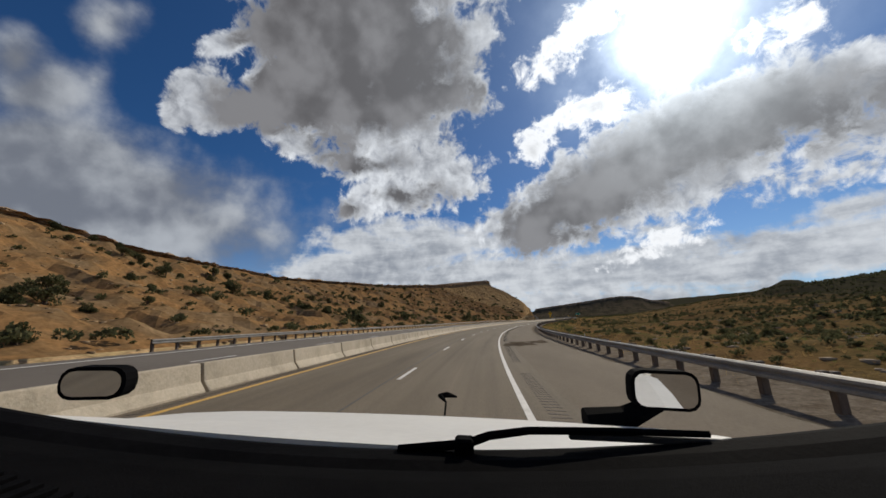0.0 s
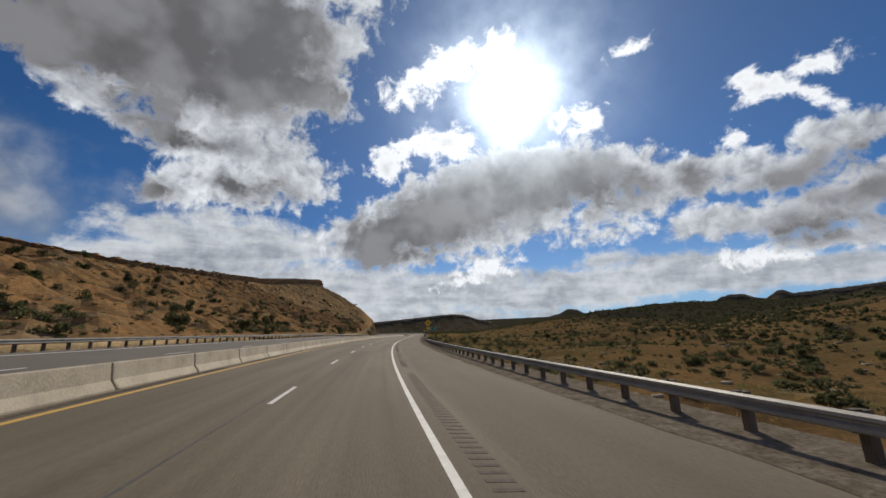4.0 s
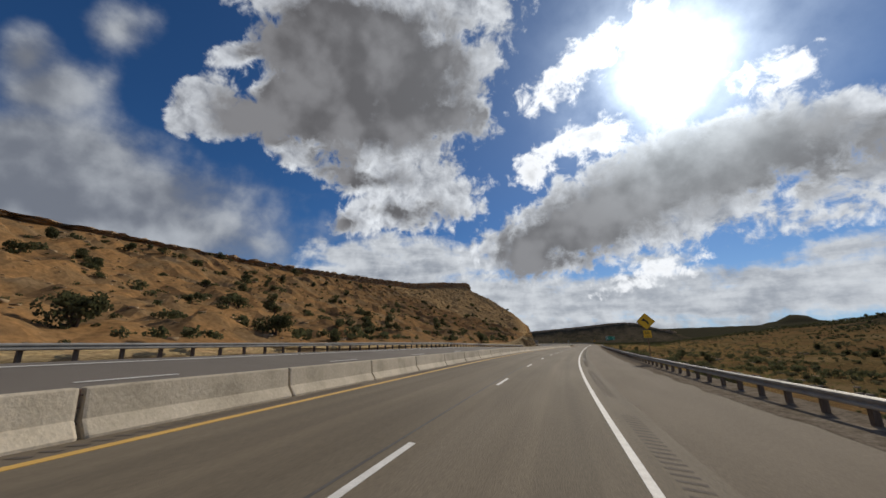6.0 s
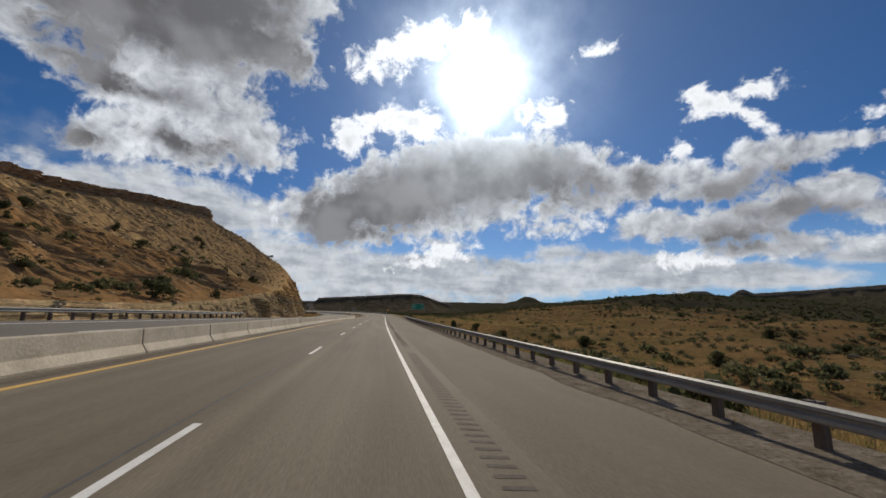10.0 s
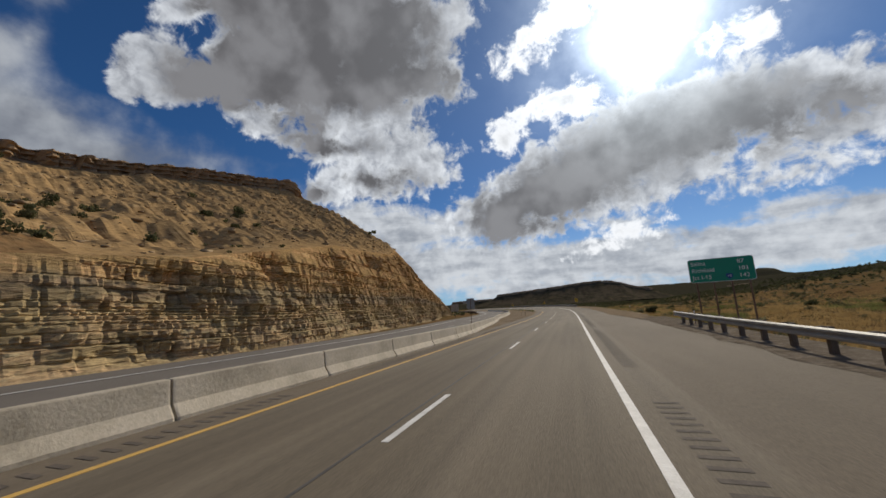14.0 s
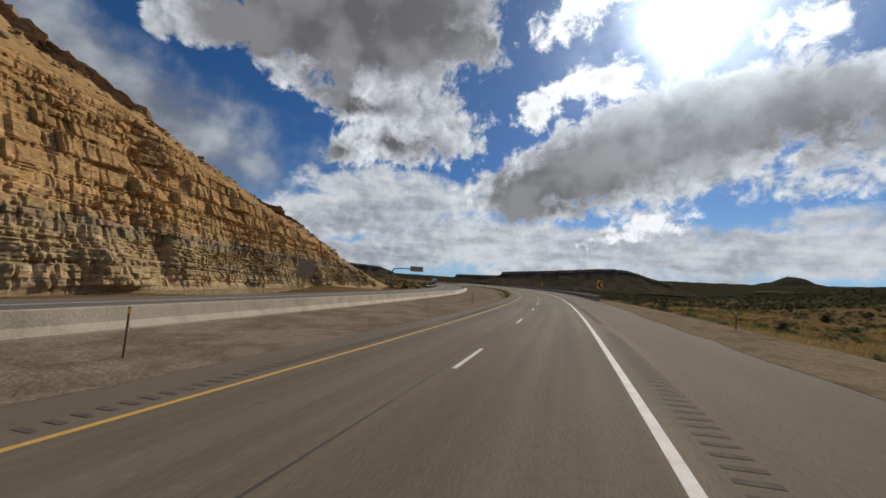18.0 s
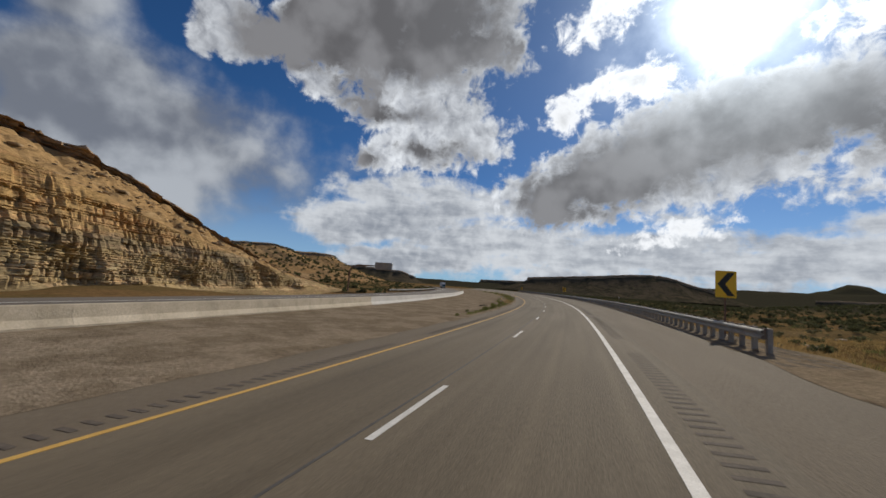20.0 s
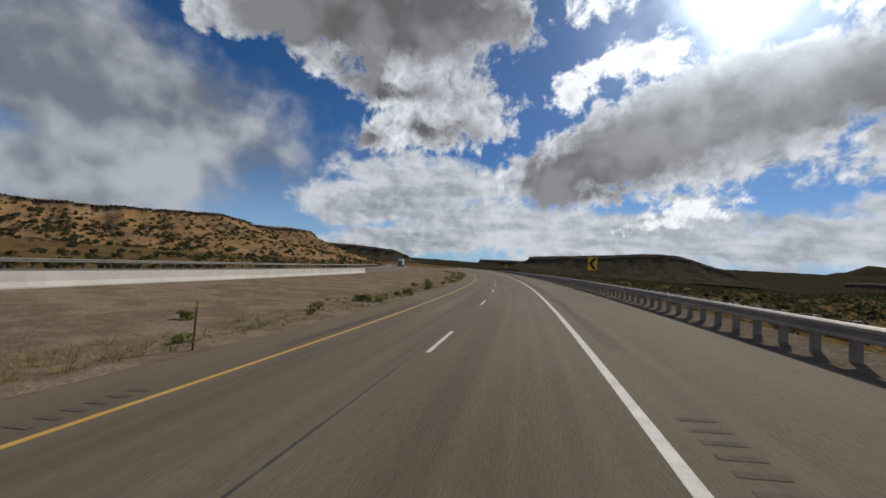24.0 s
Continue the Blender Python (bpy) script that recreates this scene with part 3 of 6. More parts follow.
def strip(name, s0, s1, lat0, lat1, z, material, step=2.0, parent=None, cols=2, skirt=True):
    """A ribbon of pavement or paint between two lines, with a drop at its edges."""
    ss = np.linspace(s0, s1, max(2, int(round((s1 - s0) / step)) + 1))
    l0 = np.interp(ss, *lat0) if isinstance(lat0, tuple) else np.full(len(ss), float(lat0))
    l1 = np.interp(ss, *lat1) if isinstance(lat1, tuple) else np.full(len(ss), float(lat1))
    f = np.linspace(0, 1, cols)
    lat = l0[:, None] + (l1 - l0)[:, None] * f
    v = road(ss[:, None], lat, z)
    lo = v.copy()
    lo[..., 2] -= max(0.004, min(0.3, abs(z) * 0.9 + 0.003)) if z < 0.02 else 0.25
    if not skirt:
        lo = v
    full = np.concatenate([lo[:, :1], v, lo[:, -1:]], 1)
    ob = mesh_object(name, full.reshape(-1, 3), grid_faces(len(ss), cols + 2)[:, ::-1], material, parent)
    place = np.zeros((len(ss), cols + 2, 3), np.float32)
    place[..., 0] = np.concatenate([lat[:, :1], lat, lat[:, -1:]], 1)
    place[..., 1] = ss[:, None]
    at = ob.data.attributes.new("road_place", "FLOAT_VECTOR", "POINT")
    at.data.foreach_set("vector", place.ravel())
    return ob


def snoise(x, y, scale, seed=0.0, octaves=4):
    """Smooth noise on arrays, about -1 to 1, from rotated sines of random phase."""
    rng = np.random.RandomState(int(seed * 97) + 11)
    out = np.zeros(np.broadcast(x, y).shape)
    amp, tot = 1.0, 0.0
    for o in range(octaves):
        for k in range(5):
            a, p, q = rng.uniform(0, 6.28), rng.uniform(0, 6.28), rng.uniform(0.7, 1.4)
            out += amp * np.sin((x * math.cos(a) + y * math.sin(a)) * q / scale * 6.28 + p + 1.7 * np.sin((x * math.sin(a) - y * math.cos(a)) / scale * 2.1 + p * 2))
        tot += amp * 2.2
        amp *= 0.5
        scale *= 0.47
    return out / tot


# ---- ground ----
def ridge(x, y, pts, slope, top=0.0):
    """The height of a ridge with a crest through the points (x, y, z) and even flanks."""
    out = np.full(x.shape, -1e3)
    for (ax, ay, az), (bx, by, bz) in zip(pts, pts[1:]):
        dx, dy = bx - ax, by - ay
        f = np.clip(((x - ax) * dx + (y - ay) * dy) / (dx * dx + dy * dy), 0, 1)
        dist = np.hypot(x - ax - f * dx, y - ay - f * dy)
        out = np.maximum(out, az + (bz - az) * f - slope * np.maximum(dist - top, 0))
    return out


RIGHT_S = [-300, 0, 100, 200, 260, 330, 450, 600, 1000]
RIGHT_DIP = [-4.5, -4.0, -4.0, -3.0, -1.2, -1.0, -2.2, -3.0, -3.0]
RIGHT_RISE = [34, 30, 28, 22, 12, 5, 1, 0, 0]


def ground_height(x, y):
    s, lat = along(x, y)
    base = bank(s, lat) - 0.35
    wob = snoise(x, y, 60, 1) * 1.2 + snoise(x, y, 14, 2) * 0.25
    dip = np.interp(s, RIGHT_S, RIGHT_DIP)
    rise = np.interp(s, RIGHT_S, RIGHT_RISE)
    r = np.maximum(lat - 6.0, 0)
    right = dip * np.clip(r / 14, 0, 1) + rise * np.clip((r - 30) / 420, 0, 1) ** 1.15 + wob * np.clip(r / 20, 0, 1)
    right += np.clip((r - 25) / 60, 0, 1) * snoise(x, y, 160, 3) * 3.0 * np.interp(s, [0, 300, 360], [1, 1, 0.25])
    edge = np.interp(s, BARRIER_S, BARRIER_L) - 13.5
    l = np.maximum(edge - lat, 0)
    left = wob * np.clip(l / 20, 0, 1) - 1.0 * np.clip(l / 30, 0, 1)
    z = base + np.where(lat > 0, right, left)
    far = [
        ridge(x, y, [(-900, 700, 30), (-1000, 1000, 34), (-1500, 1400, 50)], 0.4, 40),
        ridge(x, y, [(-900, 1900, 22), (-420, 1900, 20)], 0.4, 60),
        ridge(x, y, [(1090, 2740, 138), (1130, 2750, 138)], 0.55, 14),
        ridge(x, y, [(1000, 2740, 100), (1230, 2760, 100)], 0.5, 30),
        ridge(x, y, [(230, 480, 20), (420, 700, 38), (900, 900, 55), (1500, 0, 100)], 0.12, 20),
        ridge(x, y, [(140, 170, 9), (230, 260, 16)], 0.16, 8),
        ridge(x, y, [(240, 1900, 50), (900, 2500, 78), (1800, 2400, 120)], 0.3, 60),
        ridge(x, y, [(-3200, 3300, 30), (-900, 3600, 34), (-200, 3600, 75), (3200, 3000, 140)], 0.3, 100),
    ]
    for f in far:
        f = f + snoise(x, y, 70, 5) * np.clip(f / 12, 0, 1) * 2.5
        z = np.maximum(z, f)
    return z


def spaced(lo, hi, fine0, fine1, step, growth):
    mid = list(np.arange(fine0, fine1 + 0.01, step))
    out, d = [mid[-1]], step
    while out[-1] < hi:
        d *= growth
        out.append(out[-1] + d)
    back, d = [mid[0]], step
    while back[-1] > lo:
        d *= growth
        back.append(back[-1] - d)
    return np.array(back[:0:-1] + mid + out[1:])


gx = spaced(-4300, 4300, -70, 80, 2.0, 1.035)
gy = spaced(-1200, 4600, -40, 640, 2.2, 1.035)
GX, GY = np.meshgrid(gx, gy, indexing="ij")
GZ = ground_height(GX, GY)
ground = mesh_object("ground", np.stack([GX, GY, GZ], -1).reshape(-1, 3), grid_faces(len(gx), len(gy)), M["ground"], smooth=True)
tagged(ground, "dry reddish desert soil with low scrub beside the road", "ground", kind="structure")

# ---- far mesas ----
def mesa_hill(name, rim, cap, run, foot, mats, label, seed, back=160.0, step=4.0, rough=1.0):
    """A flat-topped hill: its rim runs through (x, y, z) with the open side to the right of that line. Returns a sampler of its slope."""
    pts = np.array(rim, float)
    d = np.concatenate([[0], np.cumsum(np.hypot(*np.diff(pts[:, :2], axis=0).T))])
    q = np.arange(0, d[-1], step)
    x, y, z = (np.interp(q, d, pts[:, k]) for k in range(3))
    w = max(3, int(40 / step))
    smooth = lambda a: np.convolve(np.pad(a, w, mode="edge"), np.ones(2 * w + 1) / (2 * w + 1), "valid")
    tx, ty = np.gradient(smooth(x)), np.gradient(smooth(y))
    n = np.hypot(tx, ty) + 1e-9
    ox, oy = smooth(ty / n), smooth(-tx / n)
    rng_ = np.random.RandomState(seed)
    jut = snoise(q, q * 0, 30, seed) * 4 * rough + snoise(q, q * 0, 9, seed + 1) * 1.5 * rough
    hgt = np.maximum(z - foot, 0.5)
    cp = np.minimum(cap * (1 + 0.25 * snoise(q, q * 0, 60, seed + 2)), hgt * 0.5)
    top = z + (snoise(q, q * 0, 40, seed + 3) * 0.8 + rng_.uniform(-0.4, 0.5, len(q))) * rough
    rows = [(-back, top - back * 0.01), (-25, top + 0.4), (-4 + jut, top), (0 + jut, top - 0.3 * cp), (-1.2 + jut, top - 0.32 * cp), (0.5 + jut, top - 0.7 * cp), (-0.5 + jut, top - 0.74 * cp), (1.2 + jut, top - cp)]
    f = np.linspace(0, 1, 26)[1:]
    gully = np.abs(snoise(q, q * 0, 42, seed + 4)) * 7 * rough

    def slope(k, f):
        h0 = (top - cp)[k] - foot
        out = 1.2 + jut[k] * (1 - f) + run * h0 * (0.8 * f + 0.2 * f * f)
        zz = foot + h0 * (1 - f) ** 1.22 - 2.5 - gully[k] * np.sin(np.clip(f * 1.5, 0, 1) * math.pi) + snoise(q[k], out, 14, seed + 5) * 1.0 * rough * np.minimum(f * 5, 1) + 2.5 * (1 - f)
        return x[k] + ox[k] * out, y[k] + oy[k] * out, zz

    v = np.stack([np.stack([x + ox * o, y + oy * o, zz], -1) for o, zz in rows], 1)
    kk = np.arange(len(q))
    cap_ob = mesh_object("caprock", v.reshape(-1, 3), grid_faces(len(q), v.shape[1])[:, ::-1], mats[0])
    tagged(cap_ob, "dark sandstone caprock along the rim of a far mesa", "cliff", kind="structure")
    K, Fm = np.meshgrid(kk, np.concatenate([[0.0], f]), indexing="ij")
    sl = np.stack(slope(K, Fm), -1)
    sl_ob = mesh_object(name, sl.reshape(-1, 3), grid_faces(len(q), sl.shape[1])[:, ::-1], mats[1], smooth=True)
    tagged(sl_ob, label, "hill", kind="structure")
    return slope, len(q)


M["far_cap"] = surface("far_caprock", [(0.20, 0.15, 0.105), (0.33, 0.24, 0.16), (0.25, 0.18, 0.125)], 0.12, 0.95, 0.5, 1.2, 0.3, stretch=(0.5, 0.5, 2.0), gloss=0.0)
M["far_talus"] = surface("far_talus", [(0.190, 0.129, 0.069), (0.336, 0.207, 0.095), (0.246, 0.162, 0.084), (0.370, 0.246, 0.129)], 0.03, 0.95, 0.5, 0.5, 0.4, gloss=0.0)
M["far_scrub"] = surface("far_scrub_slope", [(0.054, 0.046, 0.033), (0.099, 0.078, 0.053), (0.045, 0.041, 0.028), (0.128, 0.095, 0.061)], 0.02, 0.95, 0.3, 0.25, 0.45, gloss=0.0)
END_HILLS = [
    mesa_hill("hillside", [(-577, 372, 38), (-524, 485, 32), (-457, 608, 30), (-434, 653, 31), (-421, 702, 34), (-408, 736, 37), (-395, 758, 38), (-403, 785, 36), (-434, 822, 35), (-517, 867, 35)], 3.2, 4.6, -3.0, (M["far_cap"], M["far_talus"]), "orange-tan slope of a flat-topped mesa dotted with junipers", 3, step=3.0, rough=0.7),
    mesa_hill("hillside", [(-577, 785, 38), (-524, 860, 40), (-487, 920, 42), (-468, 953, 42), (-487, 987, 39), (-547, 1047, 39), (-644, 1122, 38)], 6.0, 3.6, -3.0, (M["far_cap"], M["far_talus"]), "tan slope below a dark ledge of rock, dotted with scrub", 9, step=3.0, rough=0.7),
]
mesa_hill("hillside", [(-900, 1330, 44), (-700, 1400, 42), (-600, 1450, 36), (-560, 1480, 20), (-640, 1560, 30), (-900, 1700, 34)], 7.0, 3.0, -2.0, (M["far_cap"], M["far_scrub"]), "dark far mesa with a flat top", 15, step=8.0)
VALLEY_MESA = mesa_hill("hillside", [(-470, 1900, 34), (-330, 1880, 37), (-235, 1860, 38), (-205, 1500, 41), (-120, 1490, 47), (0, 1500, 57), (60, 1500, 63), (115, 1500, 65), (150, 1500, 62), (180, 1503, 53), (215, 1506, 42), (250, 1510, 36), (280, 1600, 34), (290, 1800, 34)], 7.0, 3.4, 4.0, (M["far_cap"], M["far_scrub"]), "long dark mesa across the valley", 21, back=60.0, step=5.0, rough=0.6)
KNOB_RIDGE = mesa_hill("hillside", [(480, 1600, 28), (661, 1505, 36), (833, 1401, 46), (930, 1335, 56), (985, 1280, 66), (1003, 1260, 90), (1022, 1240, 97), (1050, 1217, 96), (1068, 1198, 82), (1086, 1178, 78), (1106, 1155, 100), (1114, 1146, 101), (1129, 1129, 88), (1200, 1030, 96), (1290, 918, 108), (1420, 640, 120), (1500, 300, 130)], 9.0, 3.2, 20.0, (M["far_cap"], M["far_scrub"]), "dark scrubby ridge with two rocky knobs", 27, back=120.0, step=6.0, rough=0.8)

# ---- pavement ----
END = 760
road_ob = strip("road", -160, END, -7.4, 1.15, 0.0, M["asphalt"], cols=4)
tagged(road_ob, "grey-brown asphalt carriageway of a two-lane motorway", "road", kind="structure")
sh = strip("pavement", -160, END, 1.15, 5.0, -0.004, M["shoulder"])
tagged(sh, "pale brown asphalt shoulder beside the edge line", "shoulder", kind="structure")
med = strip("pavement", -160, END, (BARRIER_S, [b - 0.2 for b in BARRIER_L]), -7.4, -0.003, M["shoulder"], cols=17)
def ragged(s0, s1, pts, amount, seed):
    """An uneven edge: distances and metres to the right, wandering about the given line."""
    q = np.arange(s0, s1 + 0.1, 1.0)
    base = np.interp(q, *pts) if isinstance(pts, tuple) else np.full(len(q), float(pts))
    return q, base + amount * snoise(q, q * 0, 5.0, seed, 3)


dirt = strip("ground", 325, END, (BARRIER_S, [b + 0.35 for b in BARRIER_L]), ragged(325, END, ([325, 350, END], [-8.7, -9.35, -9.35]), 0.12, 81), 0.004, M["dirt"], step=1.0, skirt=False, cols=5)
tagged(dirt, "dusty brown dirt of the widening median", "ground", kind="structure")
gv = strip("ground", -60, 338, ragged(-60, 338, 4.8, 0.14, 82), 7.2, 0.004, M["gravel"], step=1.0, skirt=False, cols=4)
tagged(gv, "pale gravel and debris under the guardrail", "gravel", kind="structure")
gv = strip("ground", 336, 440, ragged(336, 440, ([336, 350, 440], [4.8, 3.7, 3.8]), 0.22, 83), ragged(336, 440, ([336, 350, 425, 440], [6.4, 6.9, 6.6, 5.2]), 0.3, 84), 0.004, M["verge"], step=1.0, skirt=False, cols=5)
tagged(gv, "tan dirt verge beside the shoulder", "ground", kind="structure")
gv = strip("ground", 434, 660, ragged(434, 660, 3.9, 0.12, 85), 5.4, 0.004, M["gravel"], step=1.0, skirt=False, cols=4)
tagged(gv, "pale gravel under the second guardrail", "gravel", kind="structure")
tagged(med, "dusty paved median between yellow line and barrier", "median", kind="structure")
opp = strip("road", -160, END, (BARRIER_S, [b - 12.6 for b in BARRIER_L]), (BARRIER_S, [b - 0.2 for b in BARRIER_L]), -0.02, M["far_asphalt"], cols=9)
tagged(opp, "grey asphalt carriageway for oncoming traffic", "road", kind="structure")


def line(name, s0, s1, lat, width, material, label, z=0.006):
    ob = strip(name, s0, s1, lat - width / 2 if not isinstance(lat, tuple) else (lat[0], [q - width / 2 for q in lat[1]]),
               lat + width / 2 if not isinstance(lat, tuple) else (lat[0], [q + width / 2 for q in lat[1]]), z, material)
    return tagged(ob, label, "road marking", kind="structure")


line("edge_line", -160, END, 0.0, 0.16, M["white_paint"], "solid white painted edge line")
line("edge_line", -160, END, -7.32, 0.14, M["yellow_paint"], "solid yellow painted edge line")
line("edge_line", -160, END, (BARRIER_S, [b - 9.6 for b in BARRIER_L]), 0.14, M["white_paint"], "solid white painted edge line of the far carriageway")
line("edge_line", -160, END, (BARRIER_S, [b - 1.6 for b in BARRIER_L]), 0.14, M["yellow_paint"], "solid yellow painted edge line of the far carriageway")
line("seam", -160, END, -3.92, 0.05, M["seam"], "dark tarred joint between the two lanes", 0.003)

# the lane line: 3.05 m dashes every 12.19 m
DASH0 = 12.0
for k in range(-8, 58):
    s0 = DASH0 + k * 12.19
    ob = strip("lane_dash", s0, s0 + 3.05, -3.66 - 0.06, -3.66 + 0.06, 0.006, M["white_paint"], 1.0)
    tagged(ob, "white painted lane dash on the asphalt", "road marking", "dashes of the lane line", "structure")
for k in range(-6, 50):
    s0 = DASH0 + 4 + k * 12.19
    lat = float(np.interp(s0, BARRIER_S, BARRIER_L)) - 5.6
    ob = strip("lane_dash", s0, s0 + 3.05, lat - 0.06, lat + 0.06, 0.006, M["white_paint"], 1.0)
    tagged(ob, "white painted lane dash on the far carriageway", "road marking", "dashes of the far lane line", "structure")

# ---- the mesa and its road cut ----
RIM_S = [-260, -60, 0, 60, 81, 134, 182, 220, 285, 340, 352, 372, 386, 394, 399, 406, 414, 422, 435, 451, 470, 488, 505]
RIM_Z = [39.9, 35.9, 34.7, 33.2, 30.0, 27.6, 29.7, 31.2, 36.2, 40.6, 42.0, 44.8, 46.0, 46.4, 42.2, 39.6, 34.6, 29.6, 19.9, 15.2, 7.0, 2.5, 0.0]
RIM_L = [-112, -110.3, -109.8, -109.3, -109.2, -109.5, -108.3, -108.6, -108.2, -107.6, -104.6, -95.6, -90.3, -84.5, -84.0, -83.5, -79.5, -74.6, -69.7, -62.6, -58.7, -60, -60]
BASE_S = [-260, 0, 300, 330, 345, 362, 393, 420, 438, 455, 470, 490, 505]
BASE_L = [-26, -26, -25.5, -26.5, -28.3, -30.8, -36, -42.5, -45.5, -46.5, -47.5, -50, -52]
CUT_S = [-260, 40, 200, 262, 280, 300, 320, 345, 362, 380, 395, 410, 425, 435, 445, 455, 470, 480, 492, 505]
CUT_Z = [0.6, 0.6, 1.2, 2.0, 3.2, 5.5, 7.8, 13.2, 14.9, 17.1, 21.0, 19.7, 15.2, 13.3, 10.5, 7.4, 4.4, 2.6, 1.4, 0.2]


def cut_back(h):
    """How far the cut leans back at a height: steep below, rounding over above."""
    return 0.26 * h + 0.011 * h * h


def floor_left(s):
    return bank(s, np.full(np.shape(s), -30.0)) - 0.5


def cap_drop(s, zr):
    """Height of the caprock: a low rubble edge at first, a real ledge towards the nose."""
    return np.clip(zr * 0.09, 0.3, 4.0) * np.interp(s, [0, 180, 300], [0.45, 0.45, 0.9])


def hill_at(s, f):
    """A place on the smooth hillside: f runs from 0 at the top of the cut to 1 at the foot of the rim."""
    lb, zc = np.interp(s, BASE_S, BASE_L), np.interp(s, CUT_S, CUT_Z)
    lr, zr = np.interp(s, RIM_S, RIM_L), np.interp(s, RIM_S, RIM_Z)
    l0, z0 = lb - cut_back(zc), floor_left(s) + zc
    z1 = zr - cap_drop(s, zr)
    lat = l0 + (lr + 1.5 - l0) * f
    sag = np.sin(f * math.pi) * np.interp(s, [0, 200, 300, 345, 380, 395, 410, 425, 435, 455, 480], [-3.2, -2.8, -2.5, -2.5, -1.0, 0.6, -0.4, 0.2, 1.5, -0.3, -0.6])
    return lat, z0 + (z1 - z0) * f + sag


def hill_bumps(s, lat):
    return snoise(s, lat, 26, 7) * 1.3 + snoise(s, lat, 7, 8) * 0.35 + 0.9 * np.abs(snoise(s * 1.4, lat * 0.25, 16, 9))


def world(s, lat, z):
    p = road(s, lat)
    p[..., 2] = z
    return p


def rock_blocks(s, h, rng):
    """How far each bed and block of the cut stands out, in metres."""
    hh = h + 0.5 * np.sin(s / 23.0) + 0.10 * np.sin(s / 5.1)
    parts = [rng.choice([0.22, 0.3, 0.45, 0.7], 10), [0.35], rng.choice([0.25, 0.4, 0.6, 0.9], 8), [0.3, 1.6, 0.4, 1.9, 0.3, 1.2], rng.choice([0.2, 0.3, 0.45, 0.7], 70)]
    tops = np.cumsum(np.concatenate(parts))
    j = np.searchsorted(tops, np.clip(hh, 0, tops[-1] - 0.01))
    out = np.zeros(s.shape)
    bed = rng.uniform(-0.30, 0.32, len(tops) + 1)
    thick = np.diff(np.concatenate([[0], tops]))
    for k in range(len(tops)):
        sel = j == k
        if not sel.any():
            continue
        ends = np.cumsum(rng.uniform(0.25, 0.5 + 1.7 * thick[k], 1400)) + 232
        off = rng.uniform(-0.30, 0.34, 1401) * (0.55 + 0.75 * thick[k])
        i = np.clip(np.searchsorted(ends, s[sel]), 0, 1399)
        near = np.minimum(np.abs(s[sel] - ends[i]), np.abs(s[sel] - ends[np.clip(i - 1, 0, 1399)]))
        mid = ends[i] - 0.5 * (ends[i] - ends[np.clip(i - 1, 0, 1399)])
        tilt = rng.uniform(-0.35, 0.35, 1401)[i] * (s[sel] - mid) + rng.uniform(-0.3, 0.45, 1401)[i] * (hh[sel] - tops[k] + thick[k] / 2)
        out[sel] = bed[k] + off[i] * (1.5 if thick[k] > 1.0 else 1.0) + tilt * min(1.0, 0.4 + thick[k] * 0.5) - 0.42 * (near < 0.11) * rng.choice([0.2, 0.8, 1.2], 1401)[i]
        low = hh[sel] - (tops[k] - thick[k])
        out[sel] -= 0.26 * (low < 0.10)
    return out


def strata(mt):
    """Beds of other rock in the cut: olive-grey below, a dark shale seam, warm sandstone above."""
    nt = mt.node_tree
    b = nt.nodes["Principled BSDF"]
    old = b.inputs["Base Color"].links[0].from_socket
    at = nt.nodes.new("ShaderNodeAttribute")
    at.attribute_name = "bed"
    mr = nt.nodes.new("ShaderNodeMapRange")
    mr.inputs[1].default_value, mr.inputs[2].default_value = 0.0, 20.0
    nt.links.new(at.outputs["Fac"], mr.inputs[0])
    rp = nt.nodes.new("ShaderNodeValToRGB")
    els = rp.color_ramp.elements
    els[0].position, els[0].color = 0.0, (0.86, 0.90, 0.92, 1)
    els[1].position, els[1].color = 1.0, (1.0, 0.86, 0.68, 1)
    for q, c in ((0.05, (1.12, 1.14, 1.10)), (0.10, (0.82, 0.86, 0.86)), (0.20, (1.02, 1.04, 0.98)), (0.25, (0.74, 0.77, 0.80)), (0.285, (0.70, 0.74, 0.78)), (0.31, (0.96, 0.90, 0.78)), (0.42, (1.12, 1.0, 0.80)), (0.55, (1.08, 0.95, 0.76)), (0.7, (0.92, 0.80, 0.64))):
        e = els.new(q)
        e.color = (*c, 1)
    nt.links.new(mr.outputs[0], rp.inputs[0])
    mu = nt.nodes.new("ShaderNodeVectorMath")
    mu.operation = "MULTIPLY"
    nt.links.new(old, mu.inputs[0])
    nt.links.new(rp.outputs[0], mu.inputs[1])
    nt.links.new(mu.outputs[0], b.inputs["Base Color"])


strata(M["cliff"])


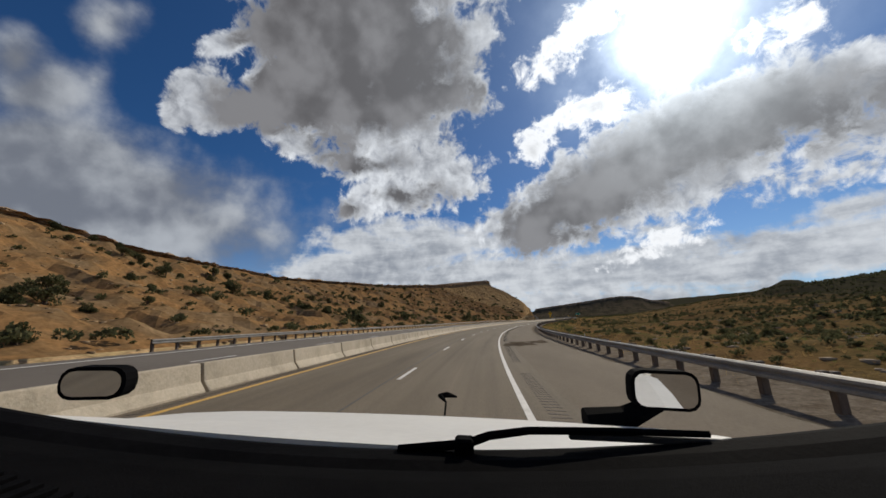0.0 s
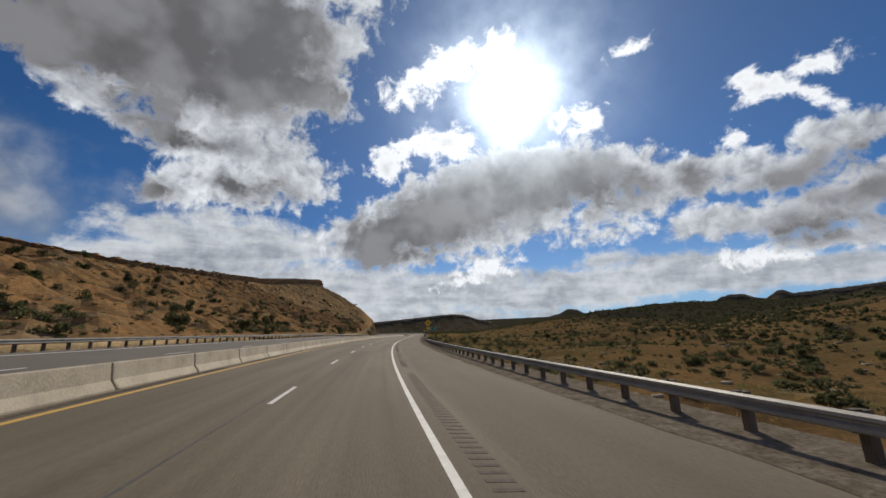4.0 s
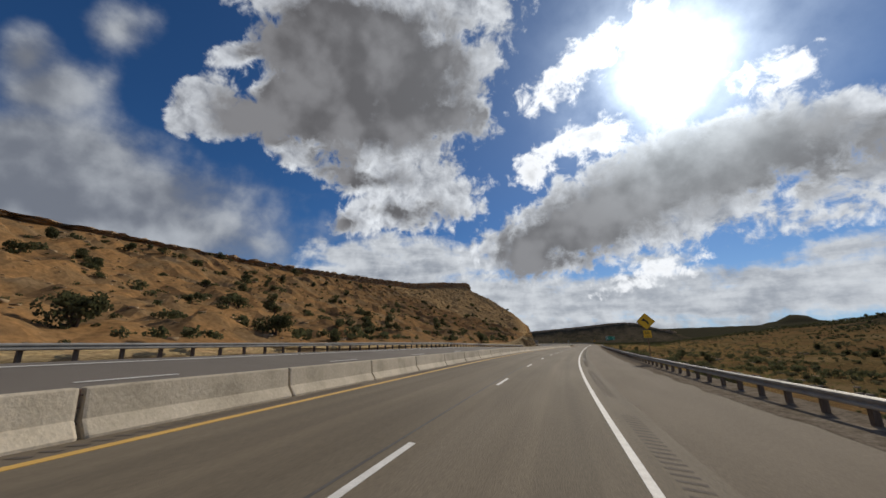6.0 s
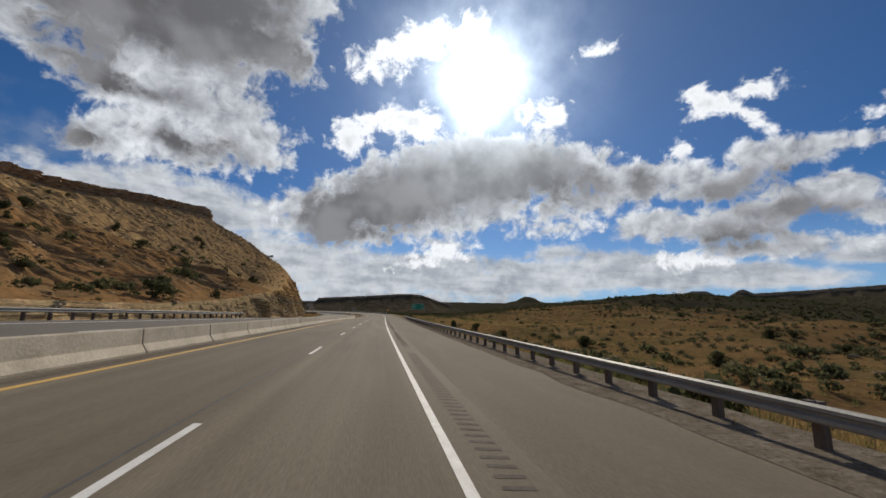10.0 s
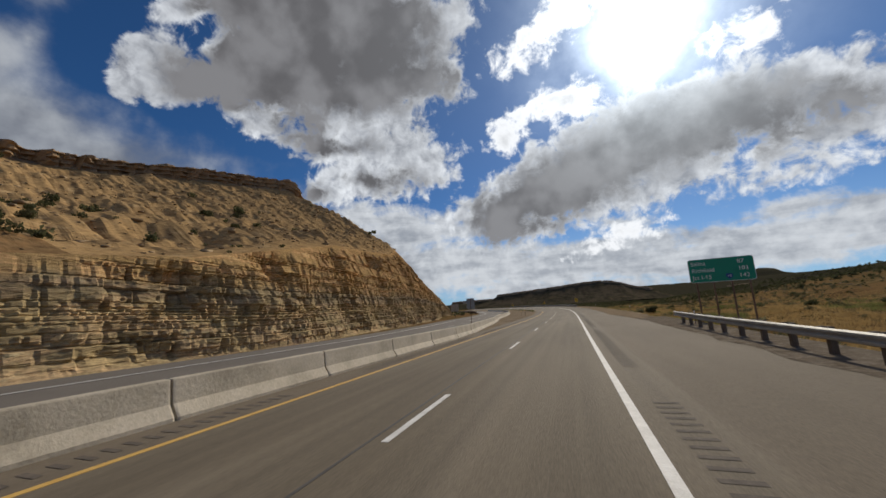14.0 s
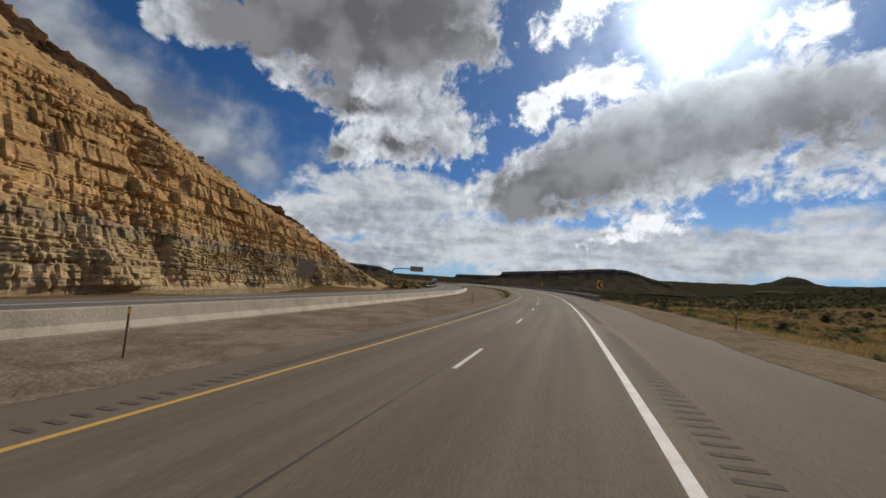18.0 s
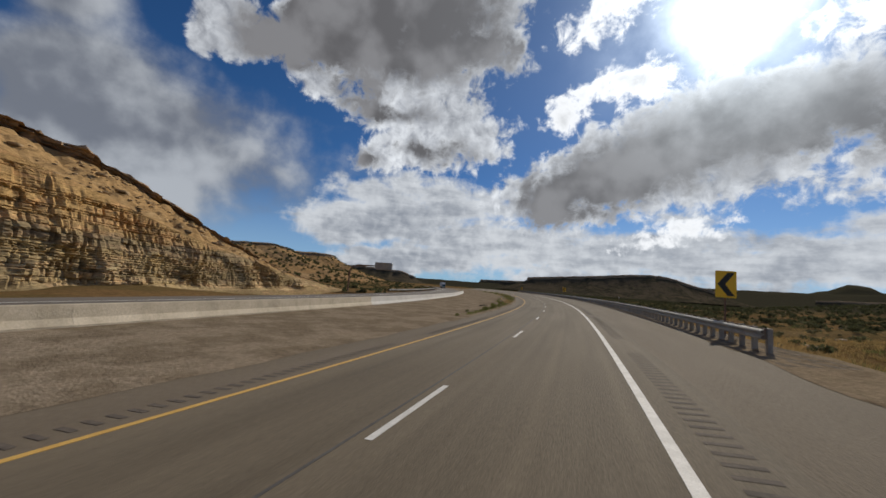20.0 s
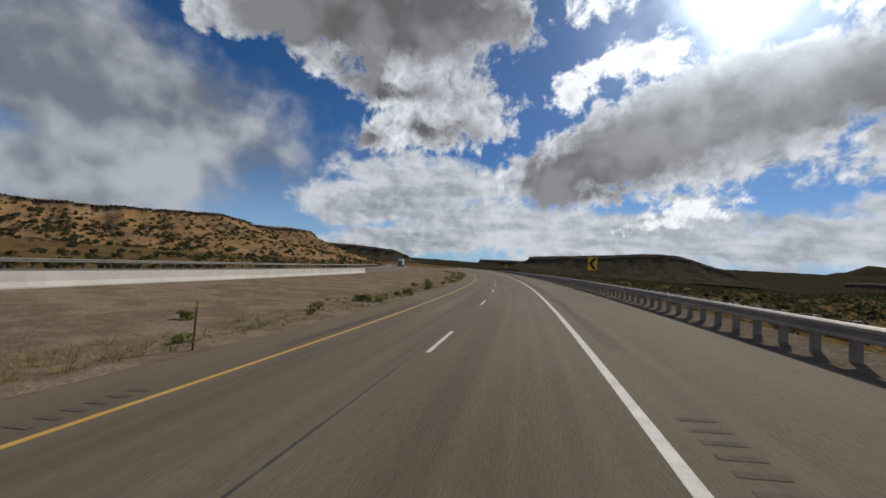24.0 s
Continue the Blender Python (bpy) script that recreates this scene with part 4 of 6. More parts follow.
def build_mesa():
    rng = np.random.RandomState(5)
    ss = np.concatenate([np.arange(-250, 255, 1.5), np.arange(255, 300, 0.4), np.arange(300, 470, 0.19), np.arange(470, 506, 0.3)])
    # the cut: steep beds of rock
    cs = ss
    f = np.linspace(0, 1, 146)
    S2, F2 = np.meshgrid(cs, f, indexing="ij")
    lb, zc = np.interp(S2, BASE_S, BASE_L), np.interp(S2, CUT_S, CUT_Z)
    h = F2 * zc
    # upright joints and buttresses, strongest in the lower half
    joints = -0.8 * np.clip(np.abs(snoise(S2, h * 0.10, 6, 24)) * -9 + 0.9, 0, 1) - 0.3 * np.clip(np.abs(snoise(S2, h * 0.2, 2.3, 27)) * -8 + 0.8, 0, 1)
    out = rock_blocks(S2, h, rng) * np.interp(h, [0, 6, 9, 14], [0.8, 0.8, 1.2, 0.85]) + joints * np.interp(h, [0, 12, 20], [1.0, 0.9, 0.5]) + snoise(S2, h * 0.7, 9, 21) * 0.9 + snoise(S2, h, 30, 22) * 1.4 + snoise(S2, h * 3, 2.2, 25, 3) * 0.12 + snoise(S2, h * 2.5, 0.8, 30, 2) * 0.05
    fade = np.clip(h / 0.8, 0, 1) * np.clip((1 - F2) * zc / 1.5, 0, 1) * np.clip(zc / 2.5, 0.3, 1)
    calm = np.clip(0.75 + 0.55 * snoise(S2, h * 1.5, 18, 26), 0.35, 1.25)
    lat = lb - cut_back(h) + out * fade * 0.78 * calm
    v = world(S2, lat, floor_left(S2) + h - 3.0 * (F2 == 0))
    cliff = mesh_object("rock_cut", v.reshape(-1, 3), grid_faces(len(cs), len(f)), M["cliff"])
    at = cliff.data.attributes.new("bed", "FLOAT", "POINT")
    at.data.foreach_set("value", (h + 0.5 * np.sin(S2 / 23.0) + 0.3 * snoise(S2, h, 6, 29)).ravel().astype(np.float32))
    tagged(cliff, "layered tan sandstone road cut with broken ledges and blocks", "cliff", kind="structure")
    # the slope above it
    f = np.linspace(0, 1, 64)
    S2, F2 = np.meshgrid(ss, f, indexing="ij")
    lat, z = hill_at(S2, F2)
    fade = np.clip(F2 / 0.08, 0, 1) * np.clip((1 - F2) / 0.05, 0, 1) * np.clip(np.interp(S2, RIM_S, RIM_Z) / 7, 0, 1)
    step = np.interp(S2, [240, 300, 380, 420], [0.0, 0.35, 0.5, 0.5]) * (np.abs(((z + 0.8 * np.sin(S2 / 19)) / 1.3) % 1.0 - 0.5) - 0.25) * 2
    z2 = z + (hill_bumps(S2, lat) * np.interp(S2, [300, 380], [1.0, 0.7]) + snoise(S2, lat * 1.5, 3.0, 28, 3) * 0.18 * np.interp(S2, [240, 320], [0.3, 1.0]) + step) * fade
    cut_at = int(np.searchsorted(ss, 312.0))
    for lo, hi, mat, what in ((0, cut_at + 1, M["talus"], "orange-brown talus slope dotted with dark junipers"), (cut_at, len(ss), M["ledge"], "tan slope of thin broken sandstone beds above the cut")):
        slope = mesh_object("hillside", world(S2[lo:hi], lat[lo:hi], z2[lo:hi]).reshape(-1, 3), grid_faces(hi - lo, len(f)), mat)
        tagged(slope, what, "hill", kind="structure")
    # the caprock and the flat top
    rs = np.concatenate([np.arange(-250, 300, 1.2), np.arange(300, 506, 0.6)])
    rows = []
    lr, zr = np.interp(rs, RIM_S, RIM_L), np.interp(rs, RIM_S, RIM_Z)
    drop = cap_drop(rs, zr)
    jut = snoise(rs, rs * 0, 6, 31) * 0.7 + rng.uniform(-0.4, 0.4, len(rs))
    for k, (fz, dl) in enumerate([(0.0, 1.5), (0.25, 1.2), (0.26, 1.7), (0.55, 1.4), (0.56, 2.1), (0.85, 1.9), (0.86, 2.5), (1.0, 2.2), (1.0, 0.0), (1.02, -8), (1.06, -25), (1.1, -60), (1.1, -150)]):
        m1 = np.clip(zr / 12, 0, 1)
        j2 = (jut + snoise(rs, rs * 0 + k * 31.7, 3.5, 35, 3) * 0.8) * m1 * (1.0 if 0 < k < 9 else 0.0)
        zz = zr - drop + drop * min(fz, 1.0) + max(fz - 1.0, 0) * 12 * m1
        if k > 6:
            zz = zz + (snoise(rs, rs * 0 + dl, 8, 33) * 0.4 + rng.uniform(-0.25, 0.3, len(rs))) * m1
        rows.append(world(rs, lr + np.where(dl > 0, dl * m1 + 1.5 * (1 - m1), dl) + j2, zz))
    v = np.stack(rows, 1)
    cap = mesh_object("caprock", v.reshape(-1, 3), grid_faces(len(rs), len(rows)), M["cap"])
    tagged(cap, "dark jutting caprock along the rim of the mesa", "cliff", kind="structure")


M["cap"] = surface("caprock", [(0.24, 0.165, 0.10), (0.36, 0.255, 0.16), (0.28, 0.20, 0.13)], 0.5, 0.95, 0.6, 3.0, 0.35, stretch=(0.4, 0.4, 1.6), gloss=0.0)
build_mesa()


# ---- median barrier ----
def barrier_profile():
    return [(-0.30, 0.0), (-0.30, 0.08), (-0.13, 0.33), (-0.085, 0.80), (-0.07, 0.83), (0.07, 0.83), (0.085, 0.80), (0.13, 0.33), (0.30, 0.08), (0.30, 0.0)]


def barrier_mesh(name, length, material):
    prof = barrier_profile()
    ys = [0.0, 0.05, length - 0.05, length]
    v, f = [], []
    for i, y in enumerate(ys):
        k = 0.93 if i in (0, 3) else 1.0
        v += [(x * k, y, z * (0.985 if k < 1 else 1.0)) for x, z in prof]
    n = len(prof)
    for i in range(3):
        for j in range(n):
            f.append((i * n + j, (i + 1) * n + j, (i + 1) * n + (j + 1) % n, i * n + (j + 1) % n))
    f += [tuple(range(n)), tuple(reversed(range(3 * n, 4 * n)))]
    me = bpy.data.meshes.new(name)
    me.from_pydata(v, [], f)
    me.materials.append(material)
    return me


def build_barrier():
    old, fresh = barrier_mesh("barrier", 4.95, M["concrete"]), barrier_mesh("barrier", 4.0, M["new_concrete"])
    bm = tube_bm([(0.02, 0, 0.10), (0.02, 0, 0.80)], 0.022, 6)
    for z in (0.25, 0.5, 0.7):
        tube_bm([(0.02, -0.06, z), (0.05, 0, z + 0.01), (0.02, 0.06, z)], 0.012, 5, bm)
    pin = bpy.data.meshes.new("joint_pin")
    bm.to_mesh(pin)
    bm.free()
    pin.materials.append(M["rust"])
    s, k = -80.0, 0
    while s < 566:
        l = 5.0 if s < 452 else 4.08
        a = road(s, float(np.interp(s, BARRIER_S, BARRIER_L)))
        b = road(s + l, float(np.interp(s + l, BARRIER_S, BARRIER_L)))
        d = Vector(b - a)
        ob = new("concrete_barrier", old if s < 452 else fresh)
        ob.matrix_basis = Matrix.Translation(Vector(a) + Vector((0, 0, -0.012))) @ pose(0, 0, 0, math.degrees(math.asin(d.z / d.length)), 0, math.degrees(math.atan2(-d.x, d.y)) + random.uniform(-0.12, 0.12))
        tagged(ob, "weathered tan concrete median barrier segment" if s < 452 else "pale newer concrete barrier segment behind the median", "barrier", "segments of the median barrier")
        shared("joint_pin", pin, ob, Matrix.Translation((0, l - 0.01, 0)))
        s += l


build_barrier()


# ---- guardrails ----
def beam_section(bm, s0, s1, lat, z0, face):
    """One W-beam between two distances; face is 1 where it turns to the left."""
    prof = [(0.00, -0.155), (-0.02, -0.15), (-0.08, -0.115), (-0.08, -0.055), (0.0, -0.018), (0.0, 0.018), (-0.08, 0.055), (-0.08, 0.115), (-0.02, 0.15), (0.0, 0.155)]
    thick = 0.012
    n = max(2, int(abs(s1 - s0) / 1.95) + 1)
    rings = []
    for s in np.linspace(s0, s1, n):
        la = float(np.interp(s, *lat)) if isinstance(lat, tuple) else lat
        ring = []
        for dx, dz in prof + [(x + thick, z) for x, z in prof[::-1]]:
            ring.append(bm.verts.new(road(s, la + dx * face, z0 + dz)))
        rings.append(ring)
    m = len(rings[0])
    for a, b in zip(rings, rings[1:]):
        for j in range(m):
            bm.faces.new((a[j], b[j], b[(j + 1) % m], a[(j + 1) % m]))
    bm.faces.new(rings[0])
    bm.faces.new(rings[-1][::-1])
    return bm


def guardrail(label, s0, s1, lat, spacing, face, post_mat, post_size, ground_drop):
    rail = empty("guardrail", Matrix.Identity(4), label, "guardrail", "guardrails")
    step = 3.81
    k = s0
    while k < s1 - 0.1:
        part("beam", beam_section(bmesh.new(), k, min(k + step + 0.05, s1), lat, 0.60, face), M["galvanised"], rail)
        k += step
    w, d = post_size
    pm = bpy.data.meshes.new("post")
    box_bm(-d / 2, d / 2, -w / 2, w / 2, -0.75, 0.76, 0.012).to_mesh(pm)
    pm.materials.append(post_mat)
    bk = bpy.data.meshes.new("block")
    box_bm(-0.075, 0.075, -0.07, 0.07, 0.43, 0.78, 0.01).to_mesh(bk)
    bk.materials.append(M["wood_post"])
    for s in np.arange(s0 + 0.3, s1, spacing):
        la = float(np.interp(s, *lat)) if isinstance(lat, tuple) else lat
        m = road_pose(s, la + face * (0.18 + d / 2), 0.0, random.uniform(-2, 2), lean=False)
        shared("post", pm, rail, m)
        shared("block", bk, rail, road_pose(s, la + face * 0.09, 0.0, 0, lean=False))
    return rail


guardrail("galvanised steel guardrail on dark wooden posts", -40, 329, ([-40, 45, 90, 220, 260, 321, 329], [5.4, 5.5, 6.1, 6.1, 5.7, 5.7, 6.0]), 1.905, 1, M["wood_post"], (0.17, 0.17), 0.1)
guardrail("galvanised steel guardrail on closely set steel posts", 436, 640, 4.25, 0.953, 1, M["steel_post"], (0.13, 0.15), 0.1)
guardrail("long galvanised guardrail at the foot of the hillside", 22, 282, ([-40, 0, 260, 282], [-22.8, -22.8, -22.8, -23.6]), 1.905, -1, M["wood_post"], (0.17, 0.17), 0.1)

guardrail("galvanised guardrail beside the far carriageway", 500, 660, (BARRIER_S, [b - 13.2 for b in BARRIER_L]), 1.905, -1, M["wood_post"], (0.17, 0.17), 0.1)


# ---- signs ----
def text_mesh(name, body, size, material, parent, at, label=""):
    cu = bpy.data.curves.new(name, "FONT")
    cu.body, cu.size, cu.extrude, cu.align_x, cu.align_y = body, size, 0.002, "LEFT", "CENTER"
    tmp = bpy.data.objects.new("tmp", cu)
    scene.collection.objects.link(tmp)
    me = bpy.data.meshes.new_from_object(tmp.evaluated_get(bpy.context.evaluated_depsgraph_get()))
    bpy.data.objects.remove(tmp)
    me.materials.clear()
    me.materials.append(material)
    ob = new(name, me)
    ob.parent = parent
    ob.matrix_basis = Matrix.Translation(at) @ pose(0, 0, 0, 90, 0, 0)
    if label:
        tagged(ob, label)
    return ob


def plate_bm(w, h, r, thick=0.006, turn=0.0):
    """A road sign's plate, upright, facing -y, with rounded corners."""
    bm = bmesh.new()
    pts = []
    for cx, cz, a0 in ((w / 2 - r, h / 2 - r, 0), (-w / 2 + r, h / 2 - r, 90), (-w / 2 + r, -h / 2 + r, 180), (w / 2 - r, -h / 2 + r, 270)):
        for k in range(4):
            a = radians(a0 + 30 * k)
            pts.append((cx + r * math.cos(a), cz + r * math.sin(a)))
    c, s = math.cos(radians(turn)), math.sin(radians(turn))
    front = [bm.verts.new((x * c - z * s, 0, x * s + z * c)) for x, z in pts]
    back = [bm.verts.new((x * c - z * s, thick, x * s + z * c)) for x, z in pts]
    bm.faces.new(front)
    bm.faces.new(back[::-1])
    n = len(pts)
    for i in range(n):
        bm.faces.new((front[i], back[i], back[(i + 1) % n], front[(i + 1) % n]))
    bmesh.ops.recalc_face_normals(bm, faces=bm.faces)
    return bm


def flat_bm(pts, y=0.0, thick=0.002):
    bm = bmesh.new()
    a = [bm.verts.new((x, y, z)) for x, z in pts]
    b = [bm.verts.new((x, y + thick, z)) for x, z in pts]
    bm.faces.new(a)
    bm.faces.new(b[::-1])
    for i in range(len(pts)):
        bm.faces.new((a[i], b[i], b[(i + 1) % len(pts)], a[(i + 1) % len(pts)]))
    bmesh.ops.recalc_face_normals(bm, faces=bm.faces)
    return bm


def moved(ob, x, y, z):
    ob.matrix_basis = Matrix.Translation((x, y, z))
    return ob


def ground_drop(s, lat):
    p = road(s, lat)
    return float(ground_height(np.array([p[0]]), np.array([p[1]]))[0] - p[2])


def curve_sign():
    g = ground_drop(173.0, 6.8)
    sign = empty("warning_sign", road_pose(173.0, 6.8, g, -4, lean=False), "yellow diamond left-curve warning sign above a 60 mph plate", "road sign")
    top = 4.1 - g
    part("post", box_bm(-0.035, 0.035, 0.03, 0.10, -0.4, top + 0.5, 0.006), M["rust"], sign)
    d = 1.22
    moved(part("rim", plate_bm(d, d, 0.08, 0.004, 45), M["sign_black"], sign, "black border of the diamond"), 0, 0.004, top)
    moved(part("diamond", plate_bm(d - 0.05, d - 0.05, 0.07, 0.004, 45), M["sign_yellow"], sign, "yellow diamond plate"), 0, -0.002, top)
    # the bent arrow: a shaft that curves up and to the left
    pts_o, pts_i = [], []
    for k in range(9):
        a = radians(8 + 62 * k / 8)
        pts_o.append((-0.30 + 0.60 * math.cos(a) * 0.95, -0.36 + 0.62 * math.sin(a)))
        pts_i.append((-0.30 + 0.45 * math.cos(a) * 0.95, -0.36 + 0.47 * math.sin(a)))
    moved(part("arrow_shaft", flat_bm(pts_o + pts_i[::-1]), M["sign_black"], sign), 0, -0.006, top)
    moved(part("arrow_head", flat_bm([(-0.44, 0.14), (-0.10, 0.34), (-0.05, 0.00)]), M["sign_black"], sign), 0, -0.008, top)
    pz = top - 1.24
    moved(part("plate_rim", plate_bm(0.76, 0.76, 0.05, 0.004), M["sign_black"], sign), 0, 0.004, pz)
    plate = moved(part("speed_plate", plate_bm(0.72, 0.72, 0.04, 0.004), M["sign_yellow"], sign, "yellow 60 mph advisory plate"), 0, -0.002, pz)
    text_mesh("lettering", "60", 0.46, M["sign_black"], plate, (-0.27, -0.006, 0.10))
    text_mesh("lettering", "M P H", 0.20, M["sign_black"], plate, (-0.27, -0.006, -0.23))


def distance_sign():
    g = ground_drop(331.5, 10.0)
    sign = empty("distance_sign", road_pose(331.5, 10.0, g, -8, lean=False), "green distance sign with three white lines on four rusty posts", "road sign")
    w, h = 4.0, 1.75
    zc = 3.55 - g
    moved(part("rim", plate_bm(w, h, 0.15, 0.02), M["sign_white"], sign, "thin white border"), 0, 0.006, zc)
    panel = moved(part("panel", plate_bm(w - 0.06, h - 0.06, 0.13, 0.02), M["sign_green"], sign, "green panel"), 0, -0.002, zc)
    for i, (a, b) in enumerate((("Salina", "87"), ("Richfield", "103"), ("Jct I-15", "142"))):
        z = 0.52 - 0.52 * i
        text_mesh("lettering", a, 0.42, M["sign_white"], panel, (-1.82, -0.008, z))
        text_mesh("lettering", b, 0.42, M["sign_white"], panel, (1.02, -0.008, z))
    shield = moved(part("shield", flat_bm([(-0.19, 0.19), (0.19, 0.19), (0.21, -0.02), (0.0, -0.24), (-0.21, -0.02)]), M["sign_blue"], panel, "small blue route shield"), 0.45, -0.006, -0.52)
    text_mesh("lettering", "15", 0.26, M["sign_white"], shield, (-0.13, -0.004, 0.0))
    for x in (-1.6, -0.55, 0.55, 1.6):
        moved(part("post", box_bm(-0.05, 0.05, 0.03, 0.11, -0.4, zc + 0.7, 0.008), M["rust"], sign), x, 0, 0)
    for z in (-0.6, 0.0, 0.6):
        moved(part("brace", box_bm(-w / 2 + 0.1, w / 2 - 0.1, 0.018, 0.03, -0.03, 0.03), M["sign_back"], sign), 0, 0, zc + z)


def chevron_sign(s, lat):
    g = ground_drop(s, lat)
    sign = empty("chevron_sign", road_pose(s, lat, g, 14, lean=False), "yellow and black chevron sign on a steel post", "road sign", "chevron signs in the bend")
    zc = 2.25 - g
    part("post", box_bm(-0.03, 0.03, 0.03, 0.09, -0.3, zc + 0.5, 0.006), M["rust"], sign)
    moved(part("plate", plate_bm(0.91, 1.22, 0.06, 0.005), M["sign_yellow"], sign, "yellow plate"), 0, 0, zc)
    moved(part("chevron", flat_bm([(-0.36, 0.0), (0.07, 0.53), (0.38, 0.53), (-0.03, 0.0), (0.38, -0.53), (0.07, -0.53)]), M["sign_black"], sign, "black arrowhead"), 0, -0.004, zc)


curve_sign()
distance_sign()
for cs_, cl_ in ((442, 5.3), (539, 5.3), (636, 5.3)):
    chevron_sign(cs_, cl_)


def mast_sign():
    """A sign hung from a bent mast beside the far carriageway, seen from behind."""
    s, lat = 509.2, -52.0
    g = ground_drop(s, lat)
    m = empty("overhead_sign", road_pose(s, lat, g, 0, lean=False), "grey overhead message board on a bent steel mast", "road sign")
    part("mast", tube_bm([(0, 0, -0.5), (0, 0, 5.0), (0.3, 0, 6.0), (1.1, 0, 6.75), (2.3, 0, 7.0), (11.4, 0, 7.1)], [0.24, 0.22, 0.2, 0.19, 0.18, 0.15], 10), M["rust"], m)
    part("board", box_bm(7.0, 11.6, -0.35, 0.25, 6.2, 8.0, 0.05), M["sign_back"], m, "ribbed grey back of the board")
    for k in range(10):
        moved(part("rib", box_bm(-0.03, 0.03, -0.42, -0.35, 6.25, 7.95), M["galvanised"], m), 7.2 + 0.46 * k, 0, 0)
    for z in (6.75, 7.5):
        moved(part("rail", box_bm(7.0, 11.6, -0.46, -0.42, 0, 0.06), M["galvanised"], m), 0, 0, z)


mast_sign()


def turned_sign(s, lat, height, w, h, label):
    """A road sign for the oncoming traffic, seen from behind: a bare metal back on one post."""
    g = ground_drop(s, lat)
    m = empty("road_sign", road_pose(s, lat, g, 4, lean=False), label, "road sign", "signs seen from behind")
    part("post", box_bm(-0.03, 0.03, -0.06, 0.0, -0.3, height - g, 0.006), M["rust"], m)
    plate = moved(part("plate", plate_bm(w, h, 0.06, 0.006), M["sign_back"], m, "bare grey metal back"), 0, 0.002, height - g - h / 2)
    for z in (-0.3, 0.3):
        moved(part("bracket", box_bm(-w * 0.4, w * 0.4, -0.03, -0.002, -0.025, 0.025), M["galvanised"], plate), 0, 0, z * h)


turned_sign(333.0, -9.75, 3.1, 0.75, 1.0, "grey back of a small sign behind the barrier")
turned_sign(428.0, -37.5, 4.3, 2.6, 2.4, "grey back of a large sign beside the rock cut")


def debris():
    """A flat heap of torn tyre in the median."""
    r_ = np.random.RandomState(91)
    d = empty("torn_tyre", road_pose(473.0, -12.0, 0.01, 30) @ Matrix.Diagonal((0.8, 0.8, 0.55, 1)), "torn black tyre tread lying in the dusty median", "tyre debris")
    for k in range(7):
        a = r_.uniform(0, 6.28)
        rows = []
        for q in np.linspace(0, 1, 6):
            c = a + 1.6 * q
            p = np.array([math.cos(c) * 0.55 + r_.uniform(-0.06, 0.06), math.sin(c) * 0.4 + r_.uniform(-0.06, 0.06), 0.05 + 0.16 * math.sin(q * 3.1) + 0.02 * k])
            rows.append([tuple(p + np.array([0, 0, 0.0])), tuple(p + np.array([math.cos(c) * 0.2, math.sin(c) * 0.2, 0.05]))])
        bm = bmesh.new()
        vs = [[bm.verts.new(p) for p in row] for row in rows]
        for u, w in zip(vs, vs[1:]):
            bm.faces.new((u[0], u[1], w[1], w[0]))
        ob = part("tread_strip", bm, M["rubber"], d)
        md = ob.modifiers.new("thickness", "SOLIDIFY")
        md.thickness = 0.025


debris()


# ---- shrubs ----
def clump_cloud(rng, n, lumps, size, flat=0.75):
    """Leaf clumps: small bent triangles on and in a few lumps. Returns vertices and faces."""
    v, f = [], []
    for k in range(n):
        cx, cy, cz, r = lumps[rng.randint(len(lumps))]
        d = rng.normal(size=3)
        d /= np.linalg.norm(d)
        p = np.array([cx, cy, cz]) + d * r * rng.uniform(0.62, 1.06) * np.array([1, 1, flat])
        p[2] = max(p[2], 0.03)
        a = rng.normal(size=3)
        a /= np.linalg.norm(a)
        b = np.cross(a, d + rng.normal(size=3) * 0.5)
        b /= np.linalg.norm(b) + 1e-9
        q = size * rng.uniform(0.6, 1.3)
        i = len(v)
        v += [p - a * q, p + a * q * 0.9, p + b * q * 1.1, p - b * q * 0.7 + d * q * 0.5]
        f += [(i, i + 1, i + 2), (i + 1, i, i + 3)]
    return np.array(v), f


def juniper_kind(seed, n=900):
    rng = np.random.RandomState(seed)
    lumps = []
    for k in range(rng.randint(6, 10)):
        a, r = rng.uniform(0, 6.28), rng.uniform(0, 0.62)
        lumps.append((r * math.cos(a), r * math.sin(a), rng.uniform(0.3, 1.05) - 0.35 * r, rng.uniform(0.26, 0.5)))
    v, f = clump_cloud(rng, n, lumps, 0.066)
    crown = bpy.data.meshes.new("crown")
    crown.from_pydata([tuple(p) for p in v], [], f)
    crown.materials.append(M["juniper"])
    bm = bmesh.new()
    for lx, ly, lz, r in lumps[:5]:
        tube_bm([(0.03 * lx, 0.03 * ly, -0.12), (lx * 0.3, ly * 0.3, lz * 0.45), (lx * 0.8, ly * 0.8, lz * 0.95)], [0.075, 0.05, 0.018], 5, bm)
    trunk = bpy.data.meshes.new("trunk")
    bm.to_mesh(trunk)
    bm.free()
    trunk.materials.append(M["bark"])
    return crown, trunk


JUNIPERS = [juniper_kind(100 + k) for k in range(7)]


def juniper(p, size, tall, label="dark green juniper bush on the dry slope"):
    crown, trunk = JUNIPERS[random.randrange(len(JUNIPERS))]
    ob = empty("juniper", Matrix.Translation(p) @ pose(0, 0, 0, 0, 0, random.uniform(0, 360)) @ Matrix.Diagonal((size, size, size * tall, 1)), label, "shrub", "junipers")
    shared("crown", crown, ob)
    shared("trunk", trunk, ob)
    return ob


